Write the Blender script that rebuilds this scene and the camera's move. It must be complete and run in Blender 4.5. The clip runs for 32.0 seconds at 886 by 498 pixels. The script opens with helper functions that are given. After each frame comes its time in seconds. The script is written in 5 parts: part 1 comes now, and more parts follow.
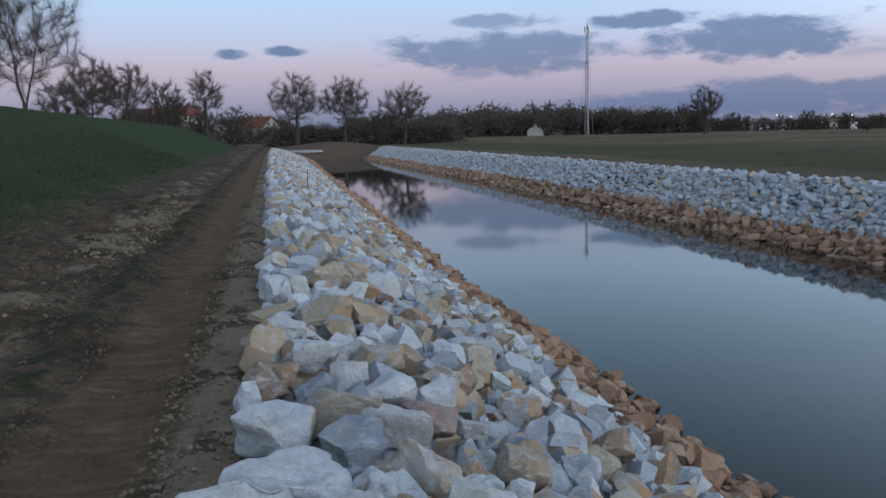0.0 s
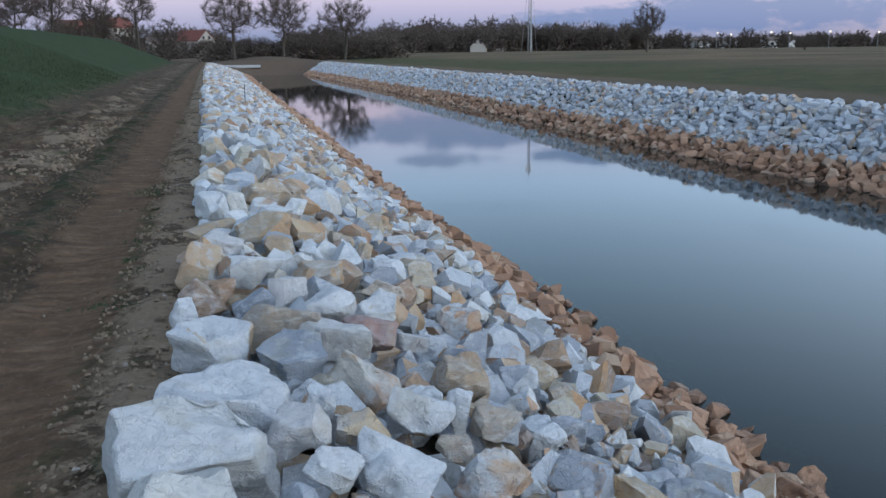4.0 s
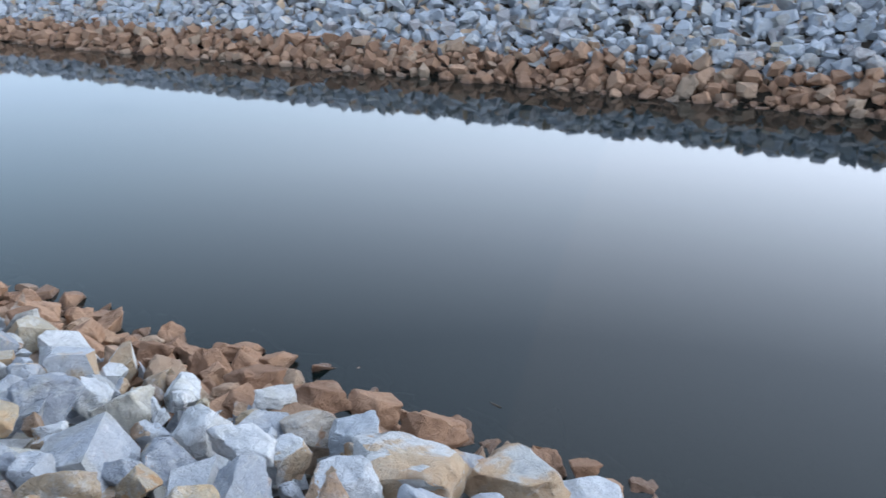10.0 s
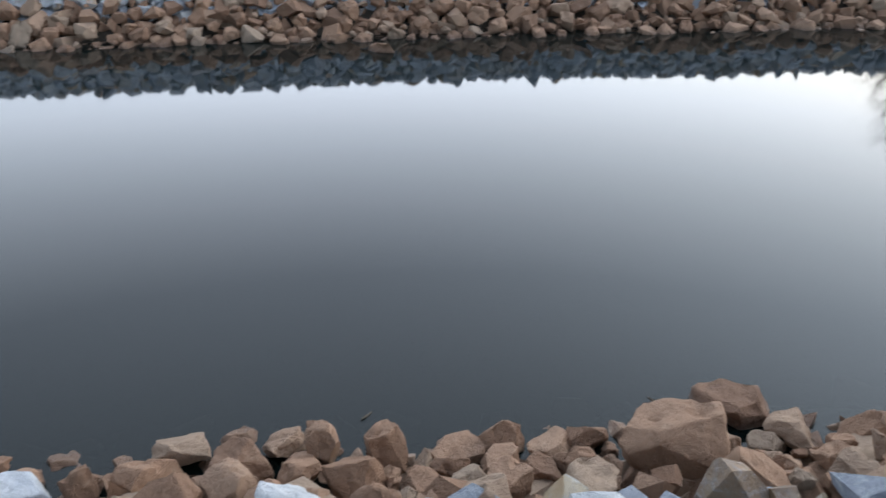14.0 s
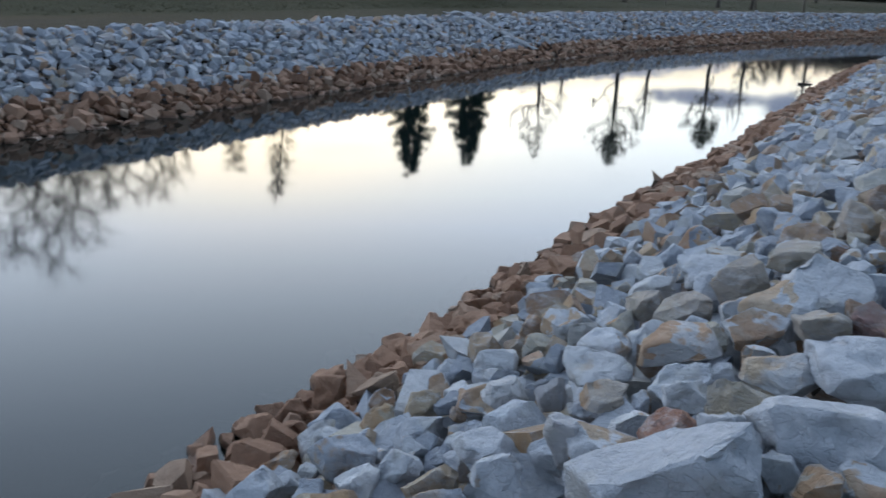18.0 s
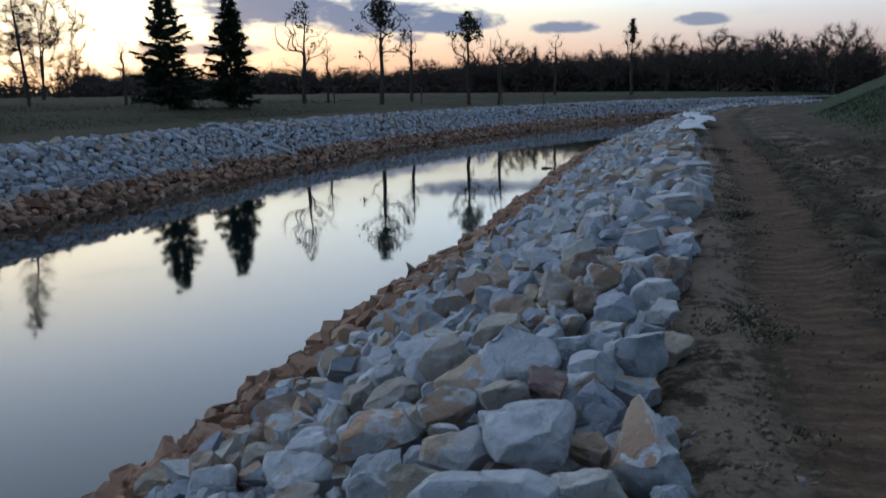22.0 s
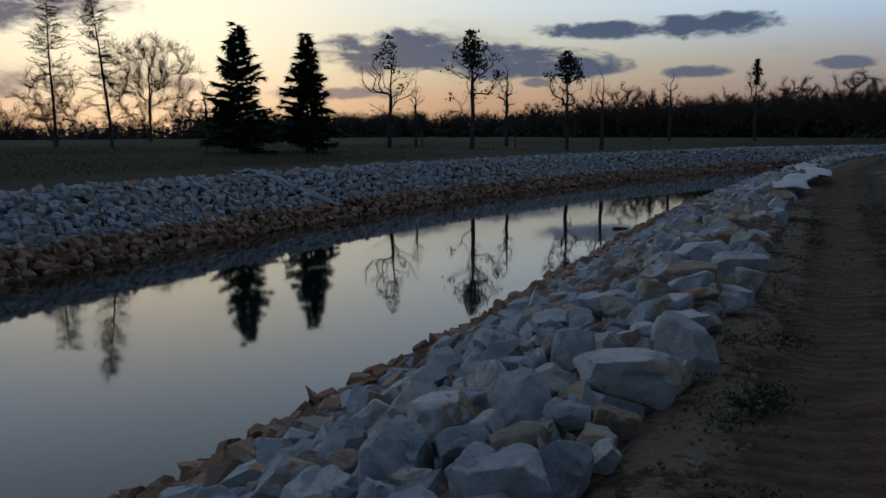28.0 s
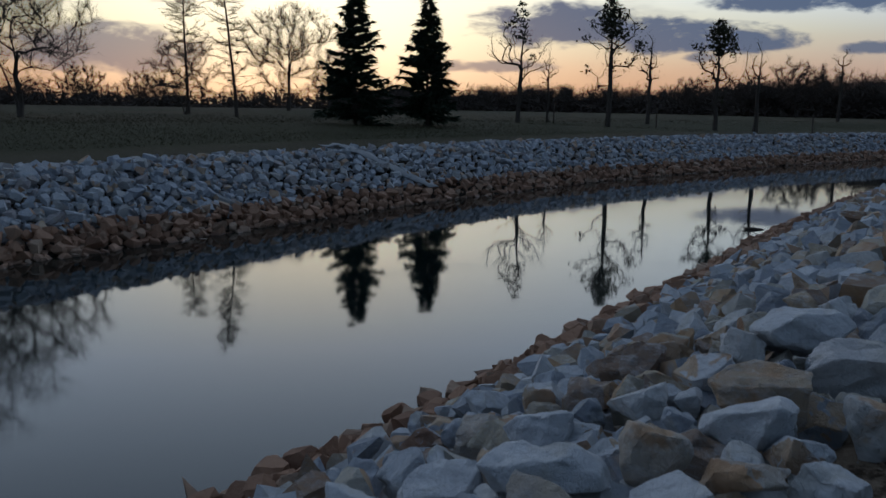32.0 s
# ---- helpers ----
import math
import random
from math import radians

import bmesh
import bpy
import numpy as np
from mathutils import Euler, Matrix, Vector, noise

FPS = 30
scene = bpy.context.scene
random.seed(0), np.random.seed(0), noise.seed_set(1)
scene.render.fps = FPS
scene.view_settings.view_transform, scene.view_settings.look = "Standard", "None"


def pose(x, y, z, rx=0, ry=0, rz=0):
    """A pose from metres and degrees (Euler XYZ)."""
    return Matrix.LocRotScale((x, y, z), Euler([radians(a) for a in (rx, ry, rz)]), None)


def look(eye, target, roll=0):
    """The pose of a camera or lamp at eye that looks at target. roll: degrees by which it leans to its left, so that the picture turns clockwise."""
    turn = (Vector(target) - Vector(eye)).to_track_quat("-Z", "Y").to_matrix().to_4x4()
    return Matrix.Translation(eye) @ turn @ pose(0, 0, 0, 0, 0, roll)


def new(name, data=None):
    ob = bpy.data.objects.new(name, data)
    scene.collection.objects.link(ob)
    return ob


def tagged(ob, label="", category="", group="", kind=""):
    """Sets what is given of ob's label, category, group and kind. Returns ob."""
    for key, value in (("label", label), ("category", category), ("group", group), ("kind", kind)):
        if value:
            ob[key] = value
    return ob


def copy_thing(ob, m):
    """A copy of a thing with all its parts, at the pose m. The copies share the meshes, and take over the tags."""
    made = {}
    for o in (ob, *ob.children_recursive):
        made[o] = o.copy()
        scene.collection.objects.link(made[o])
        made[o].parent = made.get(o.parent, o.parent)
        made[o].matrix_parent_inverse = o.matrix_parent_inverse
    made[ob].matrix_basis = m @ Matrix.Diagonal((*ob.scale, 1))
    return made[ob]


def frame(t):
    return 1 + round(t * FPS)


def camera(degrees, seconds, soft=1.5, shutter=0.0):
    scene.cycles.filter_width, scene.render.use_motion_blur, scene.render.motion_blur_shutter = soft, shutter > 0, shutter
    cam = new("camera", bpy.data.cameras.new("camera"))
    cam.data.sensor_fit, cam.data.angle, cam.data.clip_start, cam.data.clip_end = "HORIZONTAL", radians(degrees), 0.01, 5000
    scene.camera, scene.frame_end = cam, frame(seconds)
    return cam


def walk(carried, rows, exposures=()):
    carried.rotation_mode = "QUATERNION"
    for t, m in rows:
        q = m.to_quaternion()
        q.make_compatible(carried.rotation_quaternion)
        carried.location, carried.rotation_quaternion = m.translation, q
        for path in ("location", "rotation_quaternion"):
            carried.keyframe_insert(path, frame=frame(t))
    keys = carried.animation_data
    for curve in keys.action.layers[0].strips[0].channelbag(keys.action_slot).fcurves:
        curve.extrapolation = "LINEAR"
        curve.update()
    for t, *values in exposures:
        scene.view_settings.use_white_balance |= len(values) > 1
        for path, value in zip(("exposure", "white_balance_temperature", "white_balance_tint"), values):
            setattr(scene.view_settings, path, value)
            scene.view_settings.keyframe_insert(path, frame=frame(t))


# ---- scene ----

# seconds, place, turn to the left from +y, tilt up, lean
PATH = [
    (0, -0.002, -0.001, 3.144, -17.00, -7.62, -1.11),
    (0.5, 0.003, 0.001, 3.141, -18.08, -8.18, -0.94),
    (1, 0.010, 0.004, 3.140, -19.73, -7.61, -0.60),
    (1.5, 0.016, 0.007, 3.136, -20.87, -8.36, -0.63),
    (2, 0.021, 0.005, 3.127, -21.29, -11.24, -1.18),
    (2.5, 0.025, 0.002, 3.120, -21.36, -12.78, -1.34),
    (4.5, 0.037, 0.021, 3.111, -20.72, -13.24, -0.56),
    (5, 0.054, 0.010, 3.108, -25.45, -13.45, -0.61),
    (5.5, 0.072, 0.002, 3.106, -30.70, -13.45, -0.67),
    (6, 0.079, -0.004, 3.107, -32.76, -13.15, -1.08),
    (6.5, 0.079, -0.007, 3.109, -32.46, -12.43, -1.04),
    (7, 0.093, -0.019, 3.106, -34.70, -13.14, -1.48),
    (7.5, 0.122, -0.043, 3.100, -38.93, -14.85, -2.05),
    (8, 0.158, -0.070, 3.093, -44.38, -16.37, -2.27),
    (8.5, 0.192, -0.092, 3.085, -49.56, -17.70, -2.49),
    (9, 0.213, -0.112, 3.078, -54.78, -19.47, -2.08),
    (9.5, 0.224, -0.134, 3.069, -59.10, -21.13, -1.70),
    (10, 0.238, -0.156, 3.060, -63.11, -22.09, -1.81),
    (10.5, 0.256, -0.176, 3.051, -67.67, -22.97, -1.80),
    (11, 0.270, -0.195, 3.046, -71.86, -23.72, -1.75),
    (11.5, 0.277, -0.217, 3.042, -76.66, -24.09, -1.61),
    (12, 0.277, -0.240, 3.040, -81.58, -24.57, -1.27),
    (12.5, 0.278, -0.268, 3.037, -86.78, -25.18, -1.12),
    (13, 0.282, -0.306, 3.029, -92.64, -26.30, -1.13),
    (13.5, 0.286, -0.348, 3.022, -98.62, -26.86, -0.75),
    (15.5, 0.316, -0.553, 2.970, -123.88, -23.63, 0.50),
    (16, 0.310, -0.672, 2.952, -131.44, -23.54, -0.57),
    (16.5, 0.309, -0.714, 2.962, -140.01, -22.76, 0.21),
    (17, 0.311, -0.718, 2.959, -148.57, -20.56, 2.29),
    (17.5, 0.312, -0.724, 2.955, -155.01, -18.69, 2.44),
    (18, 0.314, -0.729, 2.952, -161.96, -17.47, 2.29),
    (18.5, 0.306, -0.711, 2.962, -167.23, -16.76, 2.14),
    (19, 0.274, -0.688, 2.983, -174.82, -14.07, 2.30),
    (19.5, 0.226, -0.701, 3.000, -181.09, -12.44, 2.13),
    (20, 0.210, -0.725, 3.009, -180.93, -9.61, 1.54),
    (20.5, 0.210, -0.733, 3.002, -174.77, -9.98, 0.11),
    (21, 0.139, -0.746, 2.982, -174.56, -11.78, -1.50),
    (21.5, 0.004, -0.781, 2.964, -176.16, -12.65, -1.16),
    (22, -0.158, -0.867, 2.934, -176.26, -10.57, -0.84),
    (22.5, -0.369, -1.033, 2.896, -171.80, -6.97, 0.64),
    (23, -0.608, -1.285, 2.886, -170.62, -10.62, 0.15),
    (23.5, -0.826, -1.597, 2.893, -167.37, -10.39, 0.37),
    (24, -1.003, -1.927, 2.904, -165.88, -7.21, -1.30),
    (24.5, -1.156, -2.269, 2.934, -168.19, -9.08, 0.28),
    (26.5, -1.780, -4.437, 2.879, -161.15, -6.93, -0.30),
    (27, -1.899, -4.883, 2.914, -163.00, -8.26, 1.32),
    (27.5, -1.994, -5.356, 2.938, -167.87, -5.80, 1.15),
    (28, -2.105, -5.843, 2.937, -167.99, -7.63, -0.44),
    (28.5, -2.214, -6.321, 2.947, -165.89, -6.00, 0.33),
    (29, -2.306, -6.824, 2.960, -165.38, -4.36, -0.13),
    (29.5, -2.406, -7.331, 2.947, -166.41, -6.36, -0.79),
    (30, -2.490, -7.800, 2.942, -164.38, -4.59, 0.56),
    (30.5, -2.573, -8.268, 2.944, -168.90, -8.19, -1.87),
    (31, -2.678, -8.739, 2.936, -165.95, -9.10, -1.18),
    (31.5, -2.754, -9.200, 2.944, -160.49, -9.85, 0.74),
    (32, -2.778, -9.676, 2.969, -157.99, -9.38, 0.75),
]


def aim(x, y, z, turn, tilt, lean):
    a, b = radians(turn), radians(tilt)
    return look((x, y, z), (x - math.sin(a) * math.cos(b), y + math.cos(a) * math.cos(b), z + math.sin(b)), lean)


# seconds, stops, kelvin, tint
EXPOSURES = [(0.0, -1.1, 5800, 8), (1.0, -1.12, 5800, 8), (2.0, -0.88, 5750, 8), (5.0, -0.55, 5750, 8), (7.0, -0.65, 5720, 8), (9.0, 0.06, 6050, 12), (12.0, 0.04, 6300, 12), (13.0, 0.0, 6500, 12), (16.0, -0.66, 6100, 12), (17.0, -0.78, 6000, 11), (18.0, -0.80, 5800, 11), (19.0, -1.0, 5750, 10), (21.0, -2.12, 5400, 10), (22.0, -1.6, 5450, 10), (22.6, -2.4, 5450, 10), (23.3, -2.3, 5450, 10), (24.0, -1.72, 5450, 10), (24.5, -1.9, 5450, 10), (26.5, -2.7, 5500, 10), (30.0, -2.8, 5500, 10), (31.0, -2.55, 5400, 10), (32.0, -2.45, 5450, 10)]
cam = camera(54.7, 32.0, shutter=0.35)
walk(cam, [(t, aim(*row)) for t, *row in PATH], EXPOSURES)

# ---------------------------------------------------------------- sky and sun
SUN_AZ, SUN_EL = 149.0, 3.0          # compass degrees from +y towards +x


class Net:
    """Short words for shader nodes."""

    def __init__(self, tree):
        self.t = tree
        tree.nodes.clear()

    def put(self, kind, ins=(), **props):
        n = self.t.nodes.new(kind)
        for k, v in props.items():
            setattr(n, k, v)
        for k, v in (ins.items() if isinstance(ins, dict) else enumerate(ins)):
            if v is None:
                continue
            if isinstance(v, bpy.types.NodeSocket):
                self.t.links.new(v, n.inputs[k])
            else:
                n.inputs[k].default_value = v
        return n

    def m(self, op, a, b=None, c=None):
        return self.put("ShaderNodeMath", (a, b, c), operation=op).outputs[0]

    def mix(self, f, a, b, blend="MIX"):
        n = self.put("ShaderNodeMix", {0: f, 6: a, 7: b}, data_type="RGBA", blend_type=blend)
        return n.outputs[2]

    def ramp(self, f, stops, mode="LINEAR"):
        n = self.put("ShaderNodeValToRGB", (f,))
        n.color_ramp.interpolation = mode
        e = n.color_ramp.elements
        while len(e) < len(stops):
            e.new(0.5)
        for k, (p, c) in enumerate(stops):
            e[k].position = p
            e[k].color = (*c, 1) if len(c) == 3 else c
        return n.outputs[0]

    def step(self, v, lo, hi):
        return self.put("ShaderNodeMapRange", (v, lo, hi, 0.0, 1.0), interpolation_type="SMOOTHSTEP").outputs[0]

    def noise(self, vec, scale, detail=4.0, rough=0.55, dist=0.0):
        return self.put("ShaderNodeTexNoise", {"Vector": vec, "Scale": scale, "Detail": detail, "Roughness": rough, "Distortion": dist})


def build_world():
    w = bpy.data.worlds.new("dusk_sky")
    w.use_nodes = True
    scene.world = w
    n = Net(w.node_tree)
    d = n.put("ShaderNodeTexCoord").outputs["Generated"]
    s = n.put("ShaderNodeSeparateXYZ", (d,))
    x, y, z = s.outputs
    el = n.m("MULTIPLY", n.m("ARCSINE", z), 57.29578)
    az = n.m("MULTIPLY", n.m("ARCTAN2", x, y), 57.29578)
    az = n.m("ADD", az, n.m("MULTIPLY", n.m("LESS_THAN", az, -60.0), 360.0))   # -60 to 300
    # closeness to the sunset's side, 0 to 1
    off = n.m("ABSOLUTE", n.m("SUBTRACT", az, SUN_AZ))
    off = n.m("MINIMUM", off, n.m("SUBTRACT", 360.0, off))
    e01 = n.put("ShaderNodeMapRange", (el, -2.0, 28.0, 0.0, 1.0)).outputs[0]
    north = n.ramp(e01, NORTH)
    mid = n.ramp(e01, MID)
    south = n.ramp(e01, SOUTH)
    sky = n.mix(n.step(off, 126.0, 46.0), north, mid)
    sky = n.mix(n.step(off, 56.0, 3.0), sky, south)
    # bright veil round the sun, which stands behind cloud
    g = n.m("ADD", n.m("POWER", n.m("DIVIDE", n.m("SUBTRACT", az, SUN_AZ), 13.0), 2.0), n.m("POWER", n.m("DIVIDE", n.m("SUBTRACT", el, 7.5), 7.0), 2.0))
    glow = n.m("EXPONENT", n.m("MULTIPLY", g, -1.0))
    sky = n.mix(n.m("MULTIPLY", glow, 0.85), sky, (*GLOW, 1))
    # high blue overhead
    sky = n.mix(n.step(el, 26.0, 50.0), sky, n.mix(n.step(off, 150.0, 40.0), (*ZENITH_N, 1), (*ZENITH_S, 1)))
    # clouds
    v = n.put("ShaderNodeCombineXYZ", (n.m("MULTIPLY", az, 0.42), n.m("MULTIPLY", el, 1.0), 0.0)).outputs[0]
    big = n.noise(v, 0.9, 8.0, 0.62, 0.3).outputs["Fac"]
    rag = n.m("MULTIPLY", n.m("SUBTRACT", big, 0.45), 3.6)
    total = None
    for a, e, wa, we, k in CLOUDS:
        q = n.m("ADD", n.m("POWER", n.m("DIVIDE", n.m("SUBTRACT", az, a), wa), 2.0), n.m("POWER", n.m("DIVIDE", n.m("SUBTRACT", el, e), we), 2.0))
        mk = n.m("MULTIPLY", n.step(n.m("ADD", n.m("SUBTRACT", 1.0, q), rag), -0.1, 0.9), k)
        total = mk if total is None else n.m("MAXIMUM", total, mk)
    # loose streaks over the whole vault
    v2 = n.put("ShaderNodeCombineXYZ", (n.m("MULTIPLY", az, 0.1), n.m("MULTIPLY", el, 0.55), 4.0)).outputs[0]
    streak = n.noise(v2, 0.8, 5.0, 0.55).outputs["Fac"]
    total = n.m("MAXIMUM", total, n.m("MULTIPLY", n.m("MULTIPLY", n.step(streak, 0.60, 0.76), 0.35), n.step(el, 14.0, 8.0)))
    dark = n.mix(n.step(off, 95.0, 25.0), (*CLOUD_N, 1), (*CLOUD_S, 1))
    sky = n.mix(n.m("MULTIPLY", total, n.step(el, -1.0, 0.8)), sky, dark)
    nish = n.put("ShaderNodeTexSky", sky_type="NISHITA", sun_disc=False, sun_elevation=radians(SUN_EL), sun_rotation=radians(SUN_AZ), altitude=100.0)
    bg1 = n.put("ShaderNodeBackground", (sky, 1.0))
    bg2 = n.put("ShaderNodeBackground", (nish.outputs[0], 0.05))
    add = n.put("ShaderNodeAddShader", (bg1.outputs[0], bg2.outputs[0]))
    n.put("ShaderNodeOutputWorld", (add.outputs[0],))


# elevation ramps from -2 to 28 degrees
def at_el(*rows):
    return [((e + 2) / 30.0, c) for e, c in rows]


NORTH = at_el((-2, (0.26, 0.31, 0.48)), (0.8, (0.36, 0.44, 0.68)), (2.2, (0.66, 0.62, 0.86)), (4.2, (1.10, 0.88, 1.06)), (6.0, (1.12, 1.13, 1.43)), (9.0, (1.08, 1.40, 1.78)), (16.0, (0.76, 1.06, 1.34)), (28.0, (0.32, 0.44, 0.58)))
MID = at_el((-2, (0.864, 0.54, 0.446)), (1.5, (1.728, 1.116, 0.9)), (4.5, (2.16, 1.944, 1.728)), (8, (3.068, 3.703, 4.232)), (16, (3.62, 4.05, 4.62)), (28, (1.60, 1.88, 2.26)))
SOUTH = at_el((-2, (1.872, 0.97, 0.546)), (1, (3.588, 1.763, 0.897)), (2.6, (4.368, 2.556, 1.326)), (5, (4.836, 4.054, 2.262)), (9, (5.616, 5.335, 4.306)), (16, (4.75, 5.15, 5.45)), (28, (2.95, 3.45, 3.95)))
GLOW = (8.2, 6.6, 4.2)
ZENITH_N, ZENITH_S = (0.42, 0.54, 0.74), (1.3, 1.5, 1.75)
CLOUD_N, CLOUD_S = (0.17, 0.32, 0.64), (0.40, 0.56, 0.90)
# compass, elevation, half width, half height, density
CLOUDS = [(21.0, 5.2, 8.0, 1.4, 0.75), (36.5, 5.6, 6.5, 1.5, 0.8), (39.0, 1.9, 13.0, 1.2, 0.7), (3.6, 5.3, 1.2, 0.35, 0.9), (7.0, 5.5, 1.3, 0.35, 0.9), (21.5, 7.2, 3.5, 0.5, 0.6),
          (30.0, 6.9, 3.6, 0.6, 0.8), (19.0, 4.0, 2.2, 0.6, 0.5), (165.5, 5.3, 5.5, 1.5, 1.0), (171.5, 4.7, 6.0, 1.25, 1.0), (176.8, 4.3, 3.6, 0.85, 1.0), (179.0, 6.5, 5.0, 0.6, 1.0), (185.0, 6.6, 4.5, 0.8, 1.0), (140.0, 8.6, 9.0, 2.2, 1.0), (184.3, 3.8, 2.0, 0.45, 0.9),
          (161.0, 2.7, 4.5, 0.45, 0.8), (174.2, 3.3, 1.3, 0.35, 0.8), (151.5, 3.2, 1.6, 0.45, 0.7), (137.0, 3.3, 6.0, 1.7, 0.85), (193.0, 4.1, 2.0, 0.4, 0.8)]
build_world()
sun = new("sun", bpy.data.lights.new("sun", "SUN"))
sun.data.energy, sun.data.angle, sun.data.color = 0.3, radians(140), (1.0, 0.72, 0.5)
_a, _e = radians(SUN_AZ), radians(24.0)
sun.matrix_world = look((0, 0, 0), (-math.sin(_a) * math.cos(_e), -math.cos(_a) * math.cos(_e), -math.sin(_e)))

# ---------------------------------------------------------------- materials
def material(name):
    m = bpy.data.materials.new(name)
    m.use_nodes = True
    return m, Net(m.node_tree)


def finish(n, base, rough=0.8, bump=None, strength=0.4, dist=0.02, spec=0.3, metallic=0.0):
    ins = {"Base Color": base, "Roughness": rough, "Specular IOR Level": spec, "Metallic": metallic}
    if bump is not None:
        ins["Normal"] = n.put("ShaderNodeBump", {"Height": bump, "Strength": strength, "Distance": dist}).outputs[0]
    p = n.put("ShaderNodeBsdfPrincipled", ins)
    n.put("ShaderNodeOutputMaterial", (p.outputs[0],))


def stone(name, joined, toe, stained=0.0, pale=None, even=0.75):
    """Quarry stone: pale marble-like with rust stains, or the rusty stone of the toe."""
    m, n = material(name)
    tc = n.put("ShaderNodeTexCoord").outputs["Object"]
    geo = n.put("ShaderNodeNewGeometry")
    rnd = geo.outputs["Random Per Island"] if joined else n.put("ShaderNodeObjectInfo").outputs["Random"]
    pos = geo.outputs["Position"]
    shift = n.put("ShaderNodeVectorMath", (pos, n.put("ShaderNodeCombineXYZ", (n.m("MULTIPLY", rnd, 31.0), n.m("MULTIPLY", rnd, 17.0), 0.0)).outputs[0]), operation="ADD").outputs[0]
    r2 = n.m("FRACT", n.m("MULTIPLY", rnd, 7.31))
    r3 = n.m("FRACT", n.m("MULTIPLY", rnd, 23.7))
    blot = n.noise(shift, 3.0, 5.0, 0.6, 0.3).outputs["Fac"]
    fine = n.noise(shift, 55.0, 6.0, 0.75).outputs["Fac"]
    vein = n.noise(shift, 8.0, 7.0, 0.7, 0.35).outputs["Fac"]
    crack = n.put("ShaderNodeTexVoronoi", {"Vector": n.put("ShaderNodeVectorMath", (shift, n.noise(shift, 5.0, 3.0).outputs["Color"]), operation="ADD").outputs[0], "Scale": 7.0}, feature="DISTANCE_TO_EDGE").outputs["Distance"]
    facet = n.put("ShaderNodeTexVoronoi", {"Vector": shift, "Scale": 16.0}).outputs["Distance"]
    if toe:
        c = n.ramp(r2, [(0.0, (0.22, 0.130, 0.086)), (0.35, (0.31, 0.187, 0.121)), (0.7, (0.38, 0.238, 0.158)), (1.0, (0.35, 0.264, 0.194))])
        c = n.mix(n.m("MULTIPLY", n.step(blot, 0.5, 0.75), 0.40), c, (0.17, 0.098, 0.066, 1))
        c = n.mix(n.m("MULTIPLY", n.step(vein, 0.55, 0.72), 0.35), c, (0.46, 0.34, 0.25, 1))
        # wet near the water line
        zz = n.put("ShaderNodeSeparateXYZ", (pos,)).outputs[2]
        wet = n.step(n.m("ADD", zz, n.m("MULTIPLY", vein, 0.12)), 0.16, 0.05)
        c = n.mix(n.m("MULTIPLY", wet, 0.5), c, (0.055, 0.04, 0.033, 1))
        rough = n.m("SUBTRACT", 0.85, n.m("MULTIPLY", wet, 0.5))
    else:
        c = n.ramp(r2, [(0.0, (0.25, 0.275, 0.32)), (0.2, (0.37, 0.40, 0.45)), (0.45, (0.50, 0.53, 0.57)), (0.64, (0.58, 0.59, 0.60)), (0.74, (0.42, 0.39, 0.32)), (0.84, (0.37, 0.30, 0.21)), (0.93, (0.31, 0.21, 0.14)), (1.0, (0.23, 0.17, 0.13))])
        if pale:
            c = n.mix(even, c, (*pale, 1))
        c = n.mix(n.m("MULTIPLY", n.step(vein, 0.45, 0.66), 0.35), c, (0.34, 0.36, 0.39, 1))
        # bands along the cleavage
        bands = n.put("ShaderNodeVectorMath", (shift, (5.0, 6.0, 14.0)), operation="MULTIPLY").outputs[0]
        c = n.mix(n.m("MULTIPLY", n.step(n.noise(bands, 1.3, 8.0, 0.72, 0.4).outputs["Fac"], 0.50, 0.66), 0.42), c, (0.64, 0.65, 0.66, 1))
        c = n.mix(n.m("MULTIPLY", n.step(n.noise(shift, 19.0, 7.0, 0.75).outputs["Fac"], 0.50, 0.36), 0.30), c, (0.23, 0.25, 0.28, 1))
        c = n.mix(n.m("MULTIPLY", n.step(n.noise(shift, 4.5, 3.0).outputs["Fac"], 0.54, 0.68), 0.30), c, (0.36, 0.335, 0.25, 1))
        # rust and clay on some stones, mostly on one cleft face
        way = n.put("ShaderNodeCombineXYZ", (n.m("SUBTRACT", n.m("FRACT", n.m("MULTIPLY", rnd, 47.3)), 0.5), n.m("SUBTRACT", n.m("FRACT", n.m("MULTIPLY", rnd, 71.9)), 0.5), 0.10)).outputs[0]
        cleft = n.put("ShaderNodeVectorMath", (geo.outputs["Normal"], n.put("ShaderNodeVectorMath", (way,), operation="NORMALIZE").outputs[0]), operation="DOT_PRODUCT").outputs["Value"]
        much = n.m("ADD", n.m("MULTIPLY", n.step(r3, 0.40, 0.75), n.m("ADD", 0.03, n.m("MULTIPLY", n.step(cleft, 0.35, 0.7), 0.34))), stained - 0.06)
        stain = n.step(n.m("ADD", blot, much), 0.58, 0.72)
        tan = n.ramp(n.noise(shift, 1.7, 2.0).outputs["Fac"], [(0.28, (0.47, 0.38, 0.26)), (0.45, (0.42, 0.29, 0.17)), (0.6, (0.36, 0.21, 0.11)), (0.75, (0.24, 0.125, 0.07))])
        tan = n.mix(n.m("MULTIPLY", n.step(vein, 0.45, 0.65), 0.4), tan, (0.46, 0.42, 0.35, 1))
        c = n.mix(n.m("MULTIPLY", stain, 0.85), c, tan)
